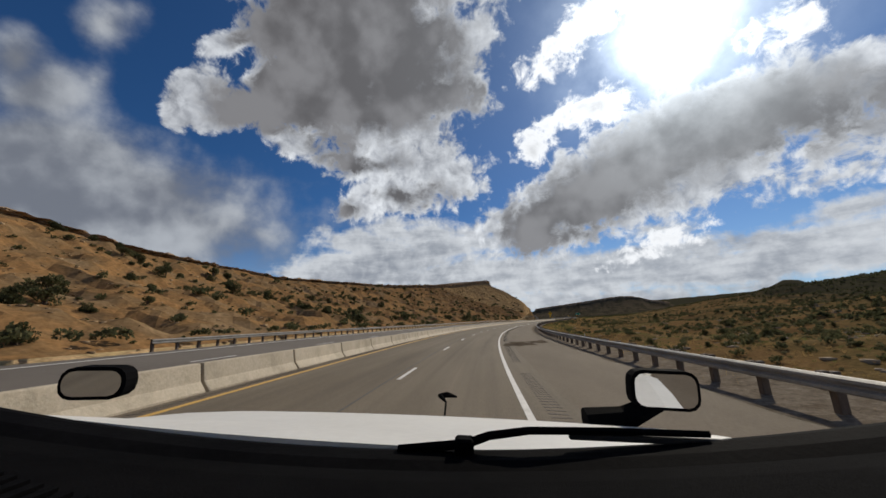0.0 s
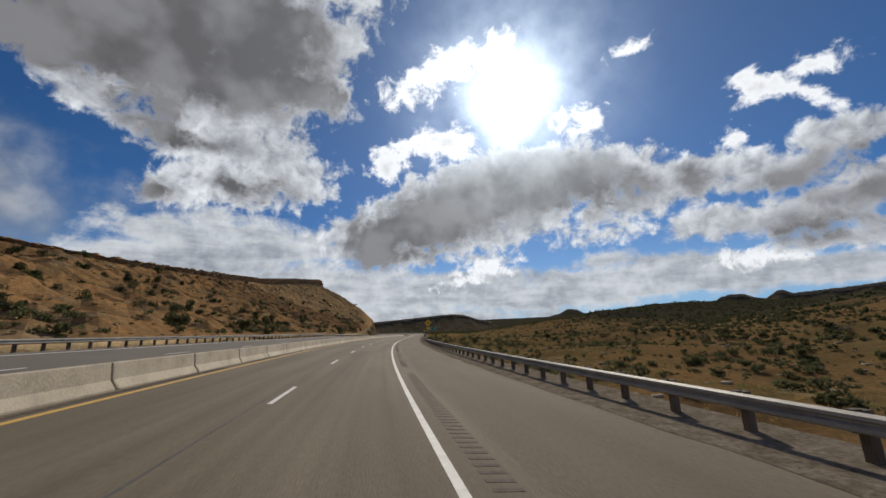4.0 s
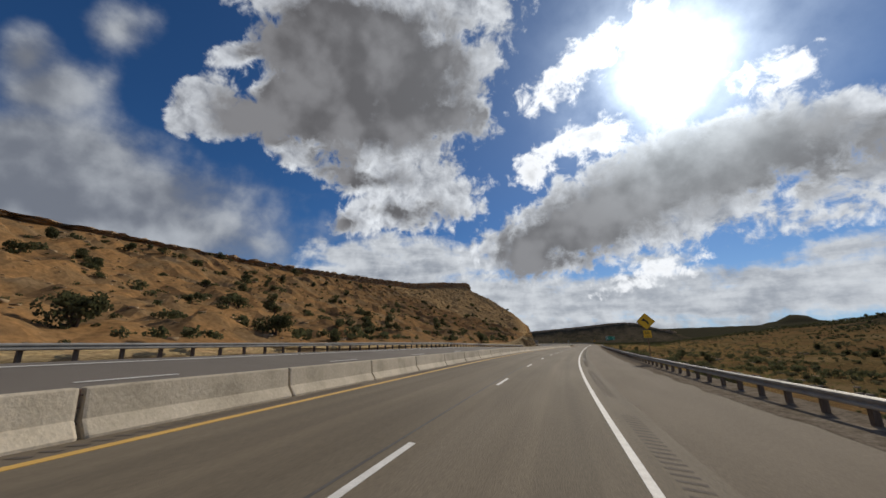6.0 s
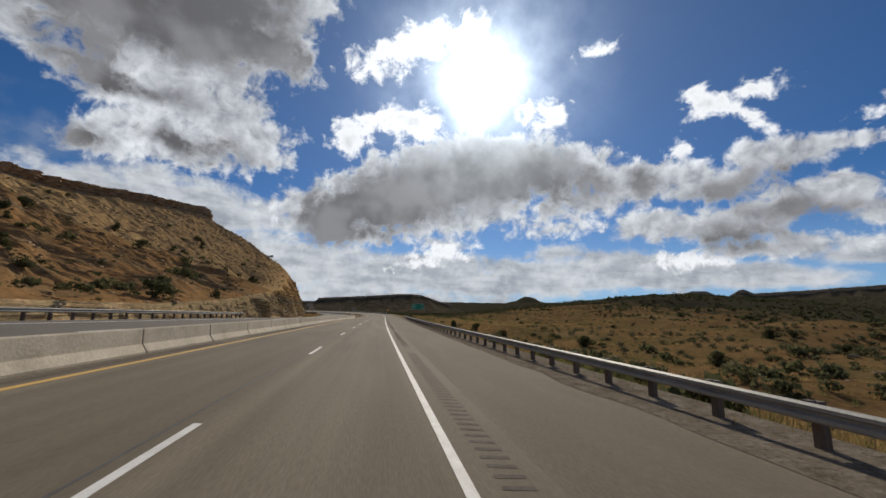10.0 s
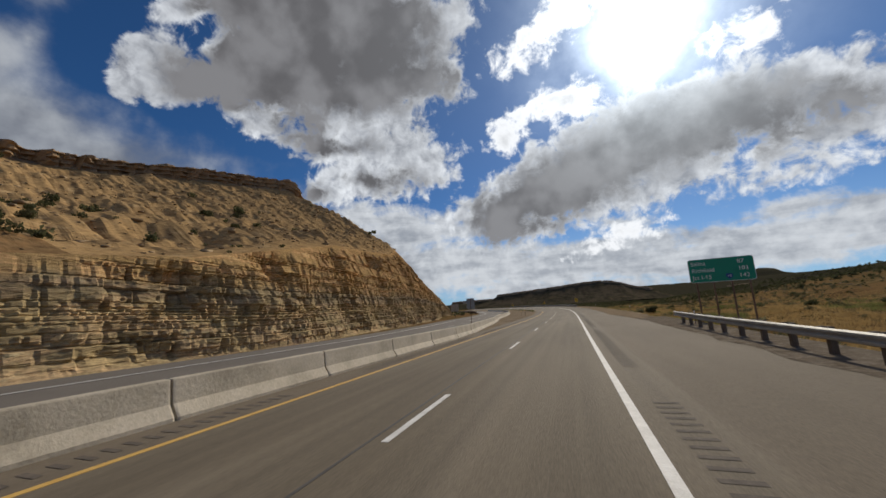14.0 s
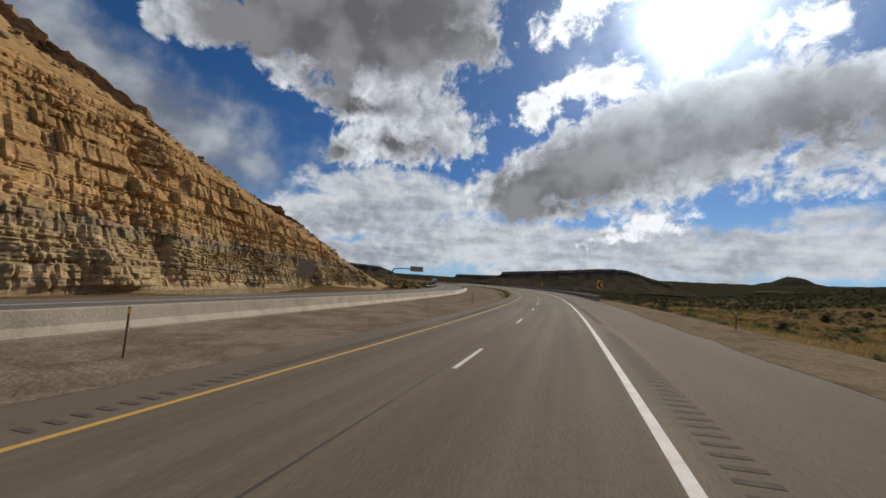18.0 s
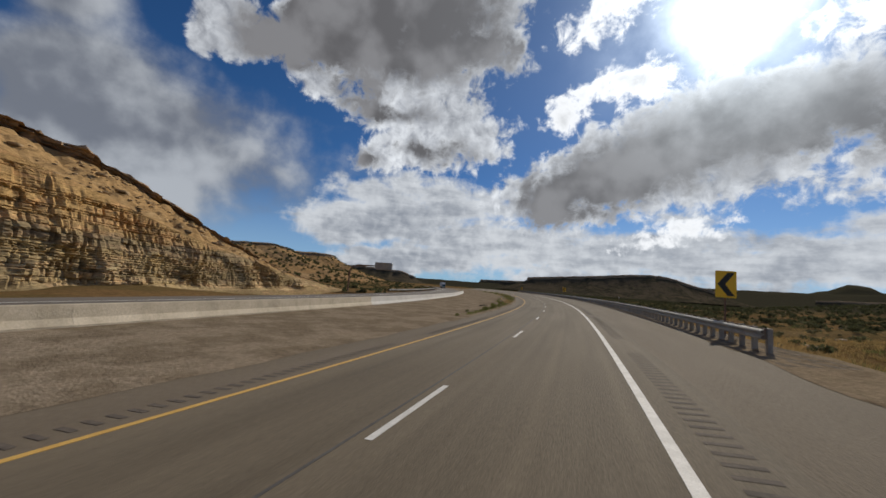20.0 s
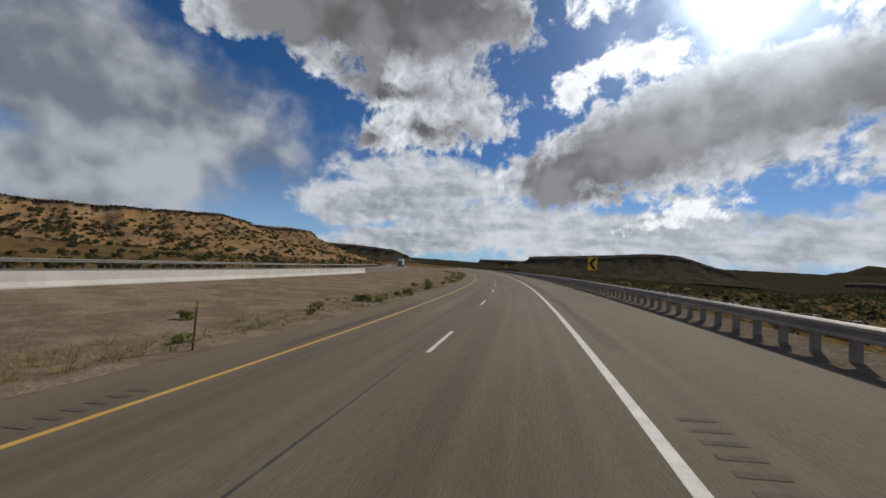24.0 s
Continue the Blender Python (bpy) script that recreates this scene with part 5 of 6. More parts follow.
def scatter_stuff(name, kinds, spots, material, label, category):
    """Many small plants or stones joined into one object. Spots: x, y, z, size, turn."""
    spots = np.array(spots)
    which = np.random.RandomState(77).randint(len(kinds), size=len(spots))
    vs, fs, base = [], [], 0
    for k, (v, f) in enumerate(kinds):
        q = spots[which == k]
        if not len(q):
            continue
        c, s = np.cos(q[:, 4])[:, None], np.sin(q[:, 4])[:, None]
        w = np.stack([v[:, 0] * c - v[:, 1] * s, v[:, 0] * s + v[:, 1] * c, np.broadcast_to(v[:, 2], (len(q), len(v)))], -1) * q[:, 3][:, None, None] + q[:, None, :3]
        f = np.array(f)
        fs.append((f[None] + (np.arange(len(q)) * len(v))[:, None, None] + base).reshape(-1, f.shape[1]))
        vs.append(w.reshape(-1, 3))
        base += w.shape[0] * w.shape[1]
    ob = mesh_arrays(name, np.concatenate(vs), np.concatenate(fs), material)
    return tagged(ob, label, category, kind="stuff")


def slope_spots(s, f):
    lat, z = hill_at(s, f)
    z = z + hill_bumps(s, lat) * np.clip(f / 0.08, 0, 1) * np.clip((1 - f) / 0.05, 0, 1) * np.clip(np.interp(s, RIM_S, RIM_Z) / 14, 0, 1)
    p = road(s, lat)
    return p[:, 0], p[:, 1], z


rng = np.random.RandomState(12)
small_kinds, far_kinds = [], []
for k in range(6):
    r_ = np.random.RandomState(300 + k)
    lumps_ = [(r_.uniform(-0.4, 0.4), r_.uniform(-0.4, 0.4), r_.uniform(0.2, 0.5), r_.uniform(0.25, 0.42)) for _ in range(4)]
    small_kinds.append(clump_cloud(r_, 90, lumps_, 0.115))
    far_kinds.append(clump_cloud(r_, 22, lumps_, 0.26))

far_spots, count = [], 0
n = 4200
cs_, cf_ = rng.uniform(-60, 410, n), rng.beta(1.1, 1.35, n)
ok = snoise(cs_, cf_ * 70, 30, 41) > rng.uniform(-1.0, 0.55, n)
ok &= (rng.uniform(size=n) < np.interp(cs_, [200, 290, 330, 370], [1.0, 0.6, 0.22, 0.05]))
cs_, cf_ = cs_[ok], cf_[ok]
cx_, cy_, cz_ = slope_spots(cs_, cf_)
sizes = rng.choice([0.45, 0.7, 1.1, 1.6, 2.1], len(cs_), p=[0.32, 0.27, 0.21, 0.13, 0.07])
for x, y, z, size in zip(cx_, cy_, cz_, sizes):
    if count < 260 and size > 0.9:
        juniper((x, y, z - 0.1), size, rng.uniform(0.8, 1.25))
        count += 1
    else:
        far_spots.append((x, y, z - 0.05, size, rng.uniform(0, 6.28)))
# along the rim
for s in np.arange(-50, 388, 3.1):
    if rng.uniform() < 0.55:
        lr, zr = float(np.interp(s, RIM_S, RIM_L)), float(np.interp(s, RIM_S, RIM_Z))
        p = road(s, lr - rng.uniform(0, 7))
        far_spots.append((p[0], p[1], zr - 0.1, rng.uniform(0.5, 1.7), rng.uniform(0, 6.28)))
# foot of the hillside, behind the rail
for k in range(160):
    s = rng.uniform(-60, 275)
    p = road(s, -26.0 - rng.uniform(-1.5, 5))
    lat, z = hill_at(np.array(s), np.array(0.05))
    far_spots.append((p[0], p[1], float(z) - 0.3, rng.uniform(0.5, 1.5), rng.uniform(0, 6.28)))
scatter_stuff("scrub", small_kinds, far_spots, M["juniper"], "dark scrub and small junipers over the hillside", "scrub")

# right of the road
right_j, sage_spots, grass_spots, green_spots = 0, [], [], []
RIGHT_N = 52000
cand_s = rng.uniform(-40, 720, RIGHT_N)
cand_l = 8 + 330 * rng.beta(0.8, 2.0, RIGHT_N)
cand_n = snoise(cand_s, cand_l, 45, 44)
for s, lat, patch in zip(cand_s, cand_l, cand_n):
    dense = float(np.interp(s, [0, 150, 262, 295, 330, 370, 450, 700], [1, 1, 1, 0.25, 0.12, 0.25, 0.8, 0.9]))
    dense *= float(np.interp(lat, [8, 20, 45, 80], [0.12, 0.16, 0.5, 1.0] if s < 180 else [0.3, 0.45, 0.8, 1.0]))
    if lat > 120:
        dense = max(dense, 0.75)
    if rng.uniform() > dense or patch < rng.uniform(-1.0, 0.6):
        continue
    p = road(s, lat)
    size = rng.choice([0.45, 0.7, 1.0, 1.5, 2.0], p=[0.22, 0.28, 0.25, 0.17, 0.08])
    sage_spots.append([p[0], p[1], size, s, lat])
sx = np.array([q[0] for q in sage_spots])
sy = np.array([q[1] for q in sage_spots])
sz = ground_height(sx, sy)
dark, near_dark, pale = [], [], []
for (x, y, size, s, lat), z in zip(sage_spots, sz):
    if size > 0.9 and right_j < 130 and lat < 90:
        juniper((x, y, z - 0.1), size * 0.9, rng.uniform(0.7, 1.1), "dark green juniper bush on the dry flat")
        right_j += 1
    elif rng.uniform() < (0.6 if s < 250 or s > 560 or lat > 110 else (0.12 if s < 460 else 0.2)):
        (dark if lat > 70 else near_dark).append((x, y, z - 0.05, size * 0.9, rng.uniform(0, 6.28)))
    else:
        pale.append((x, y, z - 0.05, size * 0.6, rng.uniform(0, 6.28)))
for js_, jl_, jz_ in ((278.0, 11.5, 1.35), (284.0, 17.0, 1.1), (262.0, 15.0, 1.0)):
    jp_ = road(js_, jl_)
    juniper((jp_[0], jp_[1], float(ground_height(np.array([jp_[0]]), np.array([jp_[1]]))[0]) - 0.1), jz_, 1.45, "tall dark juniper behind the guardrail")
scatter_stuff("scrub", far_kinds, dark, M["juniper"], "dark scrub over the flat and the far slopes", "scrub")
scatter_stuff("scrub", small_kinds, near_dark, M["juniper"], "dark green bushes on the flat beside the road", "scrub")
scatter_stuff("sagebrush", small_kinds, pale, M["sage"], "grey-green sagebrush on the dry flat", "scrub")
# far slopes on both sides
hx, hy = [], []
for k in range(11000):
    a = rng.uniform(-1.25, 1.2)
    r = rng.uniform(200, 1300) ** 1.0
    x, y = -20 + r * math.sin(a), 330 + r * math.cos(a)
    hx.append(x)
    hy.append(y)
for k in range(7000):
    hx.append(rng.uniform(120, 700))
    hy.append(rng.uniform(60, 800))
for k in range(9000):
    hx.append(rng.uniform(-120, 900))
    hy.append(rng.uniform(620, 1480))
for k in range(900):
    hx.append(rng.uniform(-620, -180))
    hy.append(rng.uniform(480, 1150))
hx, hy = np.array(hx), np.array(hy)
s_, l_ = along(hx, hy)
keep = ((l_ > 40) | (l_ < -60)) & ~((l_ < 0) & (s_ < 470) & (l_ > -260))
keep &= (l_ > 0) | (rng.uniform(size=len(hx)) < 0.15)
hx, hy = hx[keep], hy[keep]
hz = ground_height(hx, hy)
scatter_stuff("scrub", far_kinds, [(x, y, z, rng.uniform(0.8, 2.3) * (1.25 if x < -180 else 1.0), rng.uniform(0, 6.28)) for x, y, z in zip(hx, hy, hz)], M["juniper"], "dark scrub dotted over the distant slopes", "scrub")


# scrub on the slopes of the mesas at the end of the walk
end_spots = []
for (slope_at, count_), many, lift_ in zip(END_HILLS, (5200, 2200), (1.6, 3.0)):
    k_, f_ = rng.randint(0, count_, many), rng.beta(1.3, 1.0, many)
    px_, py_, pz_ = slope_at(k_, f_)
    thick_ = snoise(px_, py_, 60, 52) > rng.uniform(-1.1, 0.5, many)
    end_spots += [(a, b, c - 0.2, rng.choice([1.2, 2.0, 2.8, 3.8], p=[0.36, 0.3, 0.22, 0.12]), rng.uniform(0, 6.28)) for a, b, c, ok_ in zip(px_, py_, pz_, thick_) if ok_]
    k_ = rng.randint(0, count_, many // 8)
    px_, py_, pz_ = slope_at(k_, np.zeros(len(k_)))
    end_spots += [(a, b, c + lift_, rng.uniform(0.8, 2.0), rng.uniform(0, 6.28)) for a, b, c in zip(px_, py_, pz_)]
for slope_at, count_ in (VALLEY_MESA, KNOB_RIDGE):
    k_, f_ = rng.randint(0, count_, 5000), rng.beta(1.0, 1.0, 5000)
    px_, py_, pz_ = slope_at(k_, f_)
    end_spots += [(a, b, c - 0.3, rng.uniform(0.7, 1.7), rng.uniform(0, 6.28)) for a, b, c in zip(px_, py_, pz_)]
# larger bushes on the flat at the foot of that mesa
for k in range(420):
    bs_ = rng.uniform(500, 760)
    bl_ = float(np.interp(bs_, BARRIER_S, BARRIER_L)) - 15 - 75 * rng.beta(1.0, 1.3)
    bp_ = road(bs_, bl_)
    bz_ = float(ground_height(np.array([bp_[0]]), np.array([bp_[1]]))[0])
    end_spots.append((bp_[0], bp_[1], bz_ - 0.1, rng.choice([0.5, 0.9, 1.4, 1.8]), rng.uniform(0, 6.28)))
scatter_stuff("scrub", far_kinds, end_spots, M["juniper"], "dark junipers dotted over the far mesa", "scrub")


# grass tufts
def tuft(seed, n=16, h=0.30):
    r_ = np.random.RandomState(seed)
    v, f = [], []
    for k in range(n):
        a, q = r_.uniform(0, 6.28), r_.uniform(0.02, 0.26)
        bx, by = q * math.cos(a), q * math.sin(a)
        hh = h * r_.uniform(0.5, 1.1)
        wx, wy = -math.sin(a) * 0.018, math.cos(a) * 0.018
        i = len(v)
        v += [(bx - wx, by - wy, -0.05), (bx + wx, by + wy, -0.05), (bx * 2.2 + r_.uniform(-0.06, 0.06), by * 2.2 + r_.uniform(-0.06, 0.06), hh)]
        f.append((i, i + 1, i + 2))
    return np.array(v), f


TUFTS = [tuft(500 + k) for k in range(8)]
n = 34000
ts_, tl_ = rng.uniform(0, 600, n), 6.5 + 60 * rng.beta(0.75, 2.2, n)
ok = rng.uniform(size=n) < np.interp(ts_, [0, 240, 270, 430, 470], [0.8, 0.6, 1.0, 1.0, 0.5])
ts_, tl_ = ts_[ok], tl_[ok]
# the open grassy flat past the first guardrail
ts_ = np.concatenate([ts_, rng.uniform(315, 470, 15000)])
tl_ = np.concatenate([tl_, 6.5 + 75 * rng.beta(0.9, 1.8, 15000)])
m_ = 2600
us_ = rng.uniform(455, 660, m_)
ul_ = -9.9 - np.interp(us_, [455, 480, 520, 600], [0.8, 1.6, 3.0, 6.0]) * rng.beta(1.2, 2.0, m_)
gs = np.stack([np.concatenate([ts_, us_]), np.concatenate([tl_, ul_])], 1)
gp = road(gs[:, 0], gs[:, 1])
gz = np.where(gs[:, 1] > 0, ground_height(gp[:, 0], gp[:, 1]), gp[:, 2])
patches = snoise(gs[:, 0], gs[:, 1], 22, 61)
dry, green = [], []
for (s, lat), p, z, patch in zip(gs, gp, gz, patches):
    spot = (p[0], p[1], z, rng.uniform(0.5, 1.3) * (1.7 if s < 260 and lat < 16 else (1.35 if 315 < s < 470 else 1.0)) if lat > 0 else rng.uniform(0.25, 0.65), rng.uniform(0, 6.28))
    (green if patch > ((0.05 if s < 240 else 0.45) if lat > 0 else -0.15) else dry).append(spot)
weeds = []
for k in range(90):
    ws_ = rng.uniform(452, 640)
    wp_ = road(ws_, -9.9 - float(np.interp(ws_, [452, 480, 520, 620], [1.2, 2.4, 4.0, 7.0])) * rng.beta(1.0, 1.8))
    weeds.append((wp_[0], wp_[1], wp_[2] - 0.03, rng.choice([0.25, 0.4, 0.6, 0.8]), rng.uniform(0, 6.28)))
scatter_stuff("weeds", small_kinds, weeds, M["green_grass"], "low green weeds growing in the dusty median", "weeds")
scatter_stuff("dry_grass", TUFTS, dry, M["dry_grass"], "straw-coloured dry grass beside the pavement", "grass")
scatter_stuff("grass", TUFTS, green, M["green_grass"], "patches of green weeds beside the pavement", "grass")


# stones on the slope and ledges on the flat
def stone(seed):
    r_ = np.random.RandomState(seed)
    v = np.array([(x, y, z) for x in (-0.5, 0.5) for y in (-0.5, 0.5) for z in (-0.16, 0.16)]) * r_.uniform(0.6, 1.1, (8, 3))
    f = [(0, 1, 3, 2), (4, 6, 7, 5), (0, 4, 5, 1), (2, 3, 7, 6), (0, 2, 6, 4), (1, 5, 7, 3)]
    return v, f


STONES = [stone(700 + k) for k in range(10)]
n = 22000
ss_, sf_ = np.where(rng.uniform(size=n) < 0.35, rng.uniform(-60, 260, n), rng.uniform(260, 500, n)), rng.beta(1.0, 1.0, n)
few_ = rng.uniform(size=n) < np.interp(ss_, [290, 340], [1.0, 0.25])
ss_, sf_ = ss_[few_], sf_[few_]
n = len(ss_)
sx_, sy_, sz_ = slope_spots(ss_, sf_)
st = np.stack([sx_, sy_, sz_, rng.choice([0.16, 0.28, 0.5, 1.0], n, p=[0.45, 0.33, 0.18, 0.04]), rng.uniform(0, 6.28, n)], 1)
scatter_stuff("stones", STONES, st, M["boulder"], "loose tan stones strewn over the talus slope", "rocks")
n = 5000
ss_, sl_ = rng.uniform(0, 640, n), 14 + 190 * rng.beta(0.9, 2.0, n)
ok = (snoise(ss_, sl_ * 3, 40, 71) > 0.15) & ~((ss_ > 255) & (ss_ < 430))
pp = road(ss_[ok], sl_[ok])
st = [(p[0], p[1], q) for p, q in zip(pp, rng.uniform(0.3, 1.3, ok.sum()))]
zz = ground_height(np.array([q[0] for q in st]), np.array([q[1] for q in st]))
scatter_stuff("rocks", STONES, [(x, y, z, q, rng.uniform(0, 6.28)) for (x, y, q), z in zip(st, zz)], M["pale_rock"], "pale broken sandstone ledges among the scrub", "rocks")



# ---- the truck that the walk starts from, standing in its lane ----
def grid_bm(rows, bm=None, close=False):
    """A skin over rows of points."""
    bm = bm or bmesh.new()
    vs = [[bm.verts.new(p) for p in row] for row in rows]
    for a, b in zip(vs, vs[1:]):
        for j in range(len(a) - (0 if close else 1)):
            k = (j + 1) % len(a)
            bm.faces.new((a[j], a[k], b[k], b[j]))
    return bm


def thicken(ob, t):
    md = ob.modifiers.new("thickness", "SOLIDIFY")
    md.thickness, md.offset = t, 0
    return ob


def wheel(parent, x, y, r=0.5, w=0.28):
    tyre_bm = bmesh.new()
    prof = [(-w / 2, r * 0.62), (-w / 2, r * 0.92), (-w / 2 + 0.03, r), (w / 2 - 0.03, r), (w / 2, r * 0.92), (w / 2, r * 0.62)]
    rows = []
    for k in range(28):
        a = 2 * math.pi * k / 28
        rows.append([(dx, q * math.cos(a), q * math.sin(a)) for dx, q in prof])
    tyre = part("tyre", grid_bm(rows + rows[:1], tyre_bm), M["rubber"], parent)
    bmesh_rim = bmesh.new()
    rp = [(-w / 2 + 0.02, r * 0.62), (-w * 0.1, r * 0.55), (0.0, r * 0.30), (w * 0.25, r * 0.22), (w * 0.28, 0.02)]
    rows = []
    for k in range(28):
        a = 2 * math.pi * k / 28
        rows.append([(dx if x > 0 else -dx, q * math.cos(a), q * math.sin(a)) for dx, q in rp])
    rim = part("rim", grid_bm(rows + rows[:1], bmesh_rim), M["galvanised"], parent)
    for o in (tyre, rim):
        o.matrix_basis = Matrix.Translation((x, y, r))


def fender_mirror(truck, x, y, z, turn, w=0.30, h=0.18):
    if x > 0:
        stem, thick = [(x - 0.36, y + 0.05, 1.40), (x - 0.18, y + 0.05, z - 0.145), (x - 0.02, y + 0.06, z - 0.07)], [0.075, 0.06, 0.045]
    else:
        stem, thick = [(x - 0.10, y + 0.16, z - 0.02), (x, y + 0.05, z)], [0.03, 0.03]
    arm = part("mirror_arm", tube_bm(stem, thick, 8), M["cowl"], truck, "black mirror arm on the fender")
    bm = plate_bm(w, h, 0.055, 0.09)
    house = part("mirror_housing", bm, M["cowl"], truck, "rounded black mirror housing")
    house.matrix_basis = Matrix.Translation((x, y, z)) @ pose(0, 0, 0, 0, 0, turn)
    glass = part("mirror_glass", plate_bm(w - 0.03, h - 0.03, 0.045, 0.004), M["mirror"], house, "silvered mirror glass")
    glass.matrix_basis = Matrix.Translation((0, -0.006, 0))
    return arm


M["mirror"] = surface("mirror", [(0.78, 0.79, 0.80), (0.82, 0.82, 0.83)], 1.0, 0.02, 0.0, 5.0, 0.02, metal=1.0)
M["dash"] = surface("dash_vinyl", [(0.0025, 0.0025, 0.003), (0.005, 0.005, 0.0055)], 6.0, 0.9, 0.3, 180.0, 0.3, coords="Object", gloss=0.02)
M["cowl"] = surface("black_trim", [(0.003, 0.003, 0.0035), (0.006, 0.006, 0.0065)], 6.0, 0.8, 0.1, 60.0, 0.3, coords="Object", gloss=0.02)
M["hood"] = surface("hood_paint", [(0.68, 0.67, 0.63), (0.76, 0.75, 0.71)], 2.0, 0.4, 0.03, 30.0, 0.05, coords="Object")


def own_truck():
    t = empty("truck", road_pose(-0.0, -0.95, 0.0, 0.0), "white lorry cab with black dashboard standing in its lane", "truck")
    cx, half = -0.25, 1.25
    # the hood: a long crowned panel that falls away at the nose
    rows = []
    for y, z, k in ((0.98, 1.55, 1.0), (1.3, 1.508, 0.99), (1.6, 1.462, 0.97), (1.9, 1.403, 0.94), (2.08, 1.36, 0.90), (2.2, 1.25, 0.86), (2.27, 1.0, 0.83), (2.3, 0.62, 0.82)):
        row = []
        for j in range(25):
            u = -1 + 2 * j / 24
            drop = 0.02 * u * u + 0.30 * max(abs(u) - 0.9, 0) / 0.1 * (abs(u) - 0.9)
            row.append((cx + u * half * k, y, z - drop + 0.06 * max(-u, 0) ** 2 * (1.3 - min(y, 1.3)) / 0.32))
        rows.append(row)
    thicken(part("hood", grid_bm(rows), M["hood"], t, "dusty white sloping hood"), 0.03)
    part("hood_ornament", tube_bm([(-0.27, 2.12, 1.33), (-0.27, 2.26, 1.41), (-0.31, 2.32, 1.432), (-0.27, 2.34, 1.437), (-0.21, 2.36, 1.422)], [0.005, 0.006, 0.016, 0.018, 0.004], 8), M["cowl"], t, "small black ornament on the nose of the hood")
    # cowl and wiper at the foot of the windscreen
    rows = []
    def cowl_z(x):
        return 1.562 + 0.075 * (x + 0.44) ** 2

    for y, dz in ((0.99, -0.05), (0.965, -0.012), (0.93, -0.004), (0.88, -0.006), (0.84, -0.02)):
        rows.append([(cx + u * 1.35, y - 0.05 * abs(u) ** 2.2, cowl_z(cx + u * 1.35) + dz) for u in np.linspace(-1, 1, 21)])
    thicken(part("cowl", grid_bm(rows), M["cowl"], t, "black plastic cowl"), 0.02)
    part("wiper_arm", tube_bm([(-0.28, 0.93, 1.572), (-0.118, 0.93, 1.592), (-0.065, 0.93, 1.612), (0.027, 0.93, 1.627), (0.22, 0.93, 1.634), (0.427, 0.93, 1.636)], [0.012, 0.012, 0.011, 0.010, 0.009, 0.008], 6), M["cowl"], t, "black wiper arm")
    part("wiper_pivot", box_bm(-0.145, -0.10, 0.905, 0.95, 1.56, 1.607, 0.006), M["cowl"], t)
    part("wiper_blade", box_bm(0.12, 0.62, 0.925, 0.94, 1.612, 1.626, 0.003), M["rubber"], t)
    # dashboard
    rows = []
    for y, z in ((0.85, -0.03), (0.80, 0.0), (0.70, 0.02), (0.55, 0.035), (0.40, 0.04), (0.30, 0.02), (0.26, -0.1), (0.28, -0.45)):
        rows.append([(cx + u * 1.2, y - 0.05 * abs(u) ** 2.2, cowl_z(cx + u * 1.2) + z) for u in np.linspace(-1, 1, 25)])
    thicken(part("dashboard", grid_bm(rows), M["dash"], t, "padded black dashboard"), 0.02)
    for k in range(16):
        x = -0.98 + 0.032 * k
        moved(part("vent_slat", box_bm(-0.009, 0.009, -0.035, 0.035, -0.003, 0.003), M["cowl"], t), x, 0.56 - 0.006 * k, cowl_z(x) + 0.05)
    # cab
    side = [(-1.9, 0.75), (0.35, 0.75), (0.75, 0.95), (0.75, 1.55), (-1.9, 1.55)]
    for x in (cx - half, cx + half):
        bm = bmesh.new()
        a = [bm.verts.new((x, y, z)) for y, z in side]
        bm.faces.new(a)
        thicken(part("side_panel", bm, M["hood"], t), 0.04)
        part("roof_pillar", tube_bm([(x, 0.66, 1.56), (x * 0.99, 0.1, 2.3), (x * 0.97, -0.2, 2.72)], 0.05, 8), M["hood"], t)
        part("rear_pillar", tube_bm([(x, -0.75, 1.55), (x * 0.98, -0.75, 2.72)], 0.06, 8), M["hood"], t)
        bm = bmesh.new()
        bm.faces.new([bm.verts.new((x * 0.99, y, z)) for y, z in ((-1.9, 1.55), (-0.8, 1.55), (-0.8, 2.72), (-1.9, 2.72))])
        thicken(part("sleeper_side", bm, M["hood"], t), 0.04)
        bm = bmesh.new()
        rows = []
        for k in range(11):
            a = math.pi * k / 10
            rows.append([(x * 0.98 - (0.4 if x > cx else -0.4) * q, 1.45 + 0.72 * math.cos(a), 0.55 + 0.66 * math.sin(a)) for q in (0, 0.5, 1)])
        thicken(part("fender", grid_bm(rows, bm), M["hood"], t), 0.025)
        part("headlight", box_bm(x * 0.97 - 0.14, x * 0.97 + 0.14, 2.1, 2.24, 0.85, 1.08, 0.04), M["sign_white"], t, "clear headlight")
        part("step", box_bm(x * 0.99 - 0.1, x * 0.99 + 0.1, -0.7, 0.5, 0.45, 0.6, 0.02), M["galvanised"], t)
        part("fuel_tank", tube_bm([(x * 0.88, -1.9, 0.75), (x * 0.88, -0.75, 0.75)], 0.3, 16), M["galvanised"], t)
    rows = [[(cx + u * half * 0.97, y, z - 0.05 * u * u) for u in np.linspace(-1, 1, 9)] for y, z in ((-0.2, 2.72), (-0.8, 2.85), (-1.9, 2.88))]
    thicken(part("roof", grid_bm(rows), M["hood"], t), 0.04)
    part("rear_wall", box_bm(cx - half * 0.97, cx + half * 0.97, -1.94, -1.88, 0.75, 2.84, 0.02), M["hood"], t)
    part("floor_pan", box_bm(cx - half * 0.96, cx + half * 0.96, -1.88, 0.4, 0.72, 0.80, 0.01), M["dash"], t)
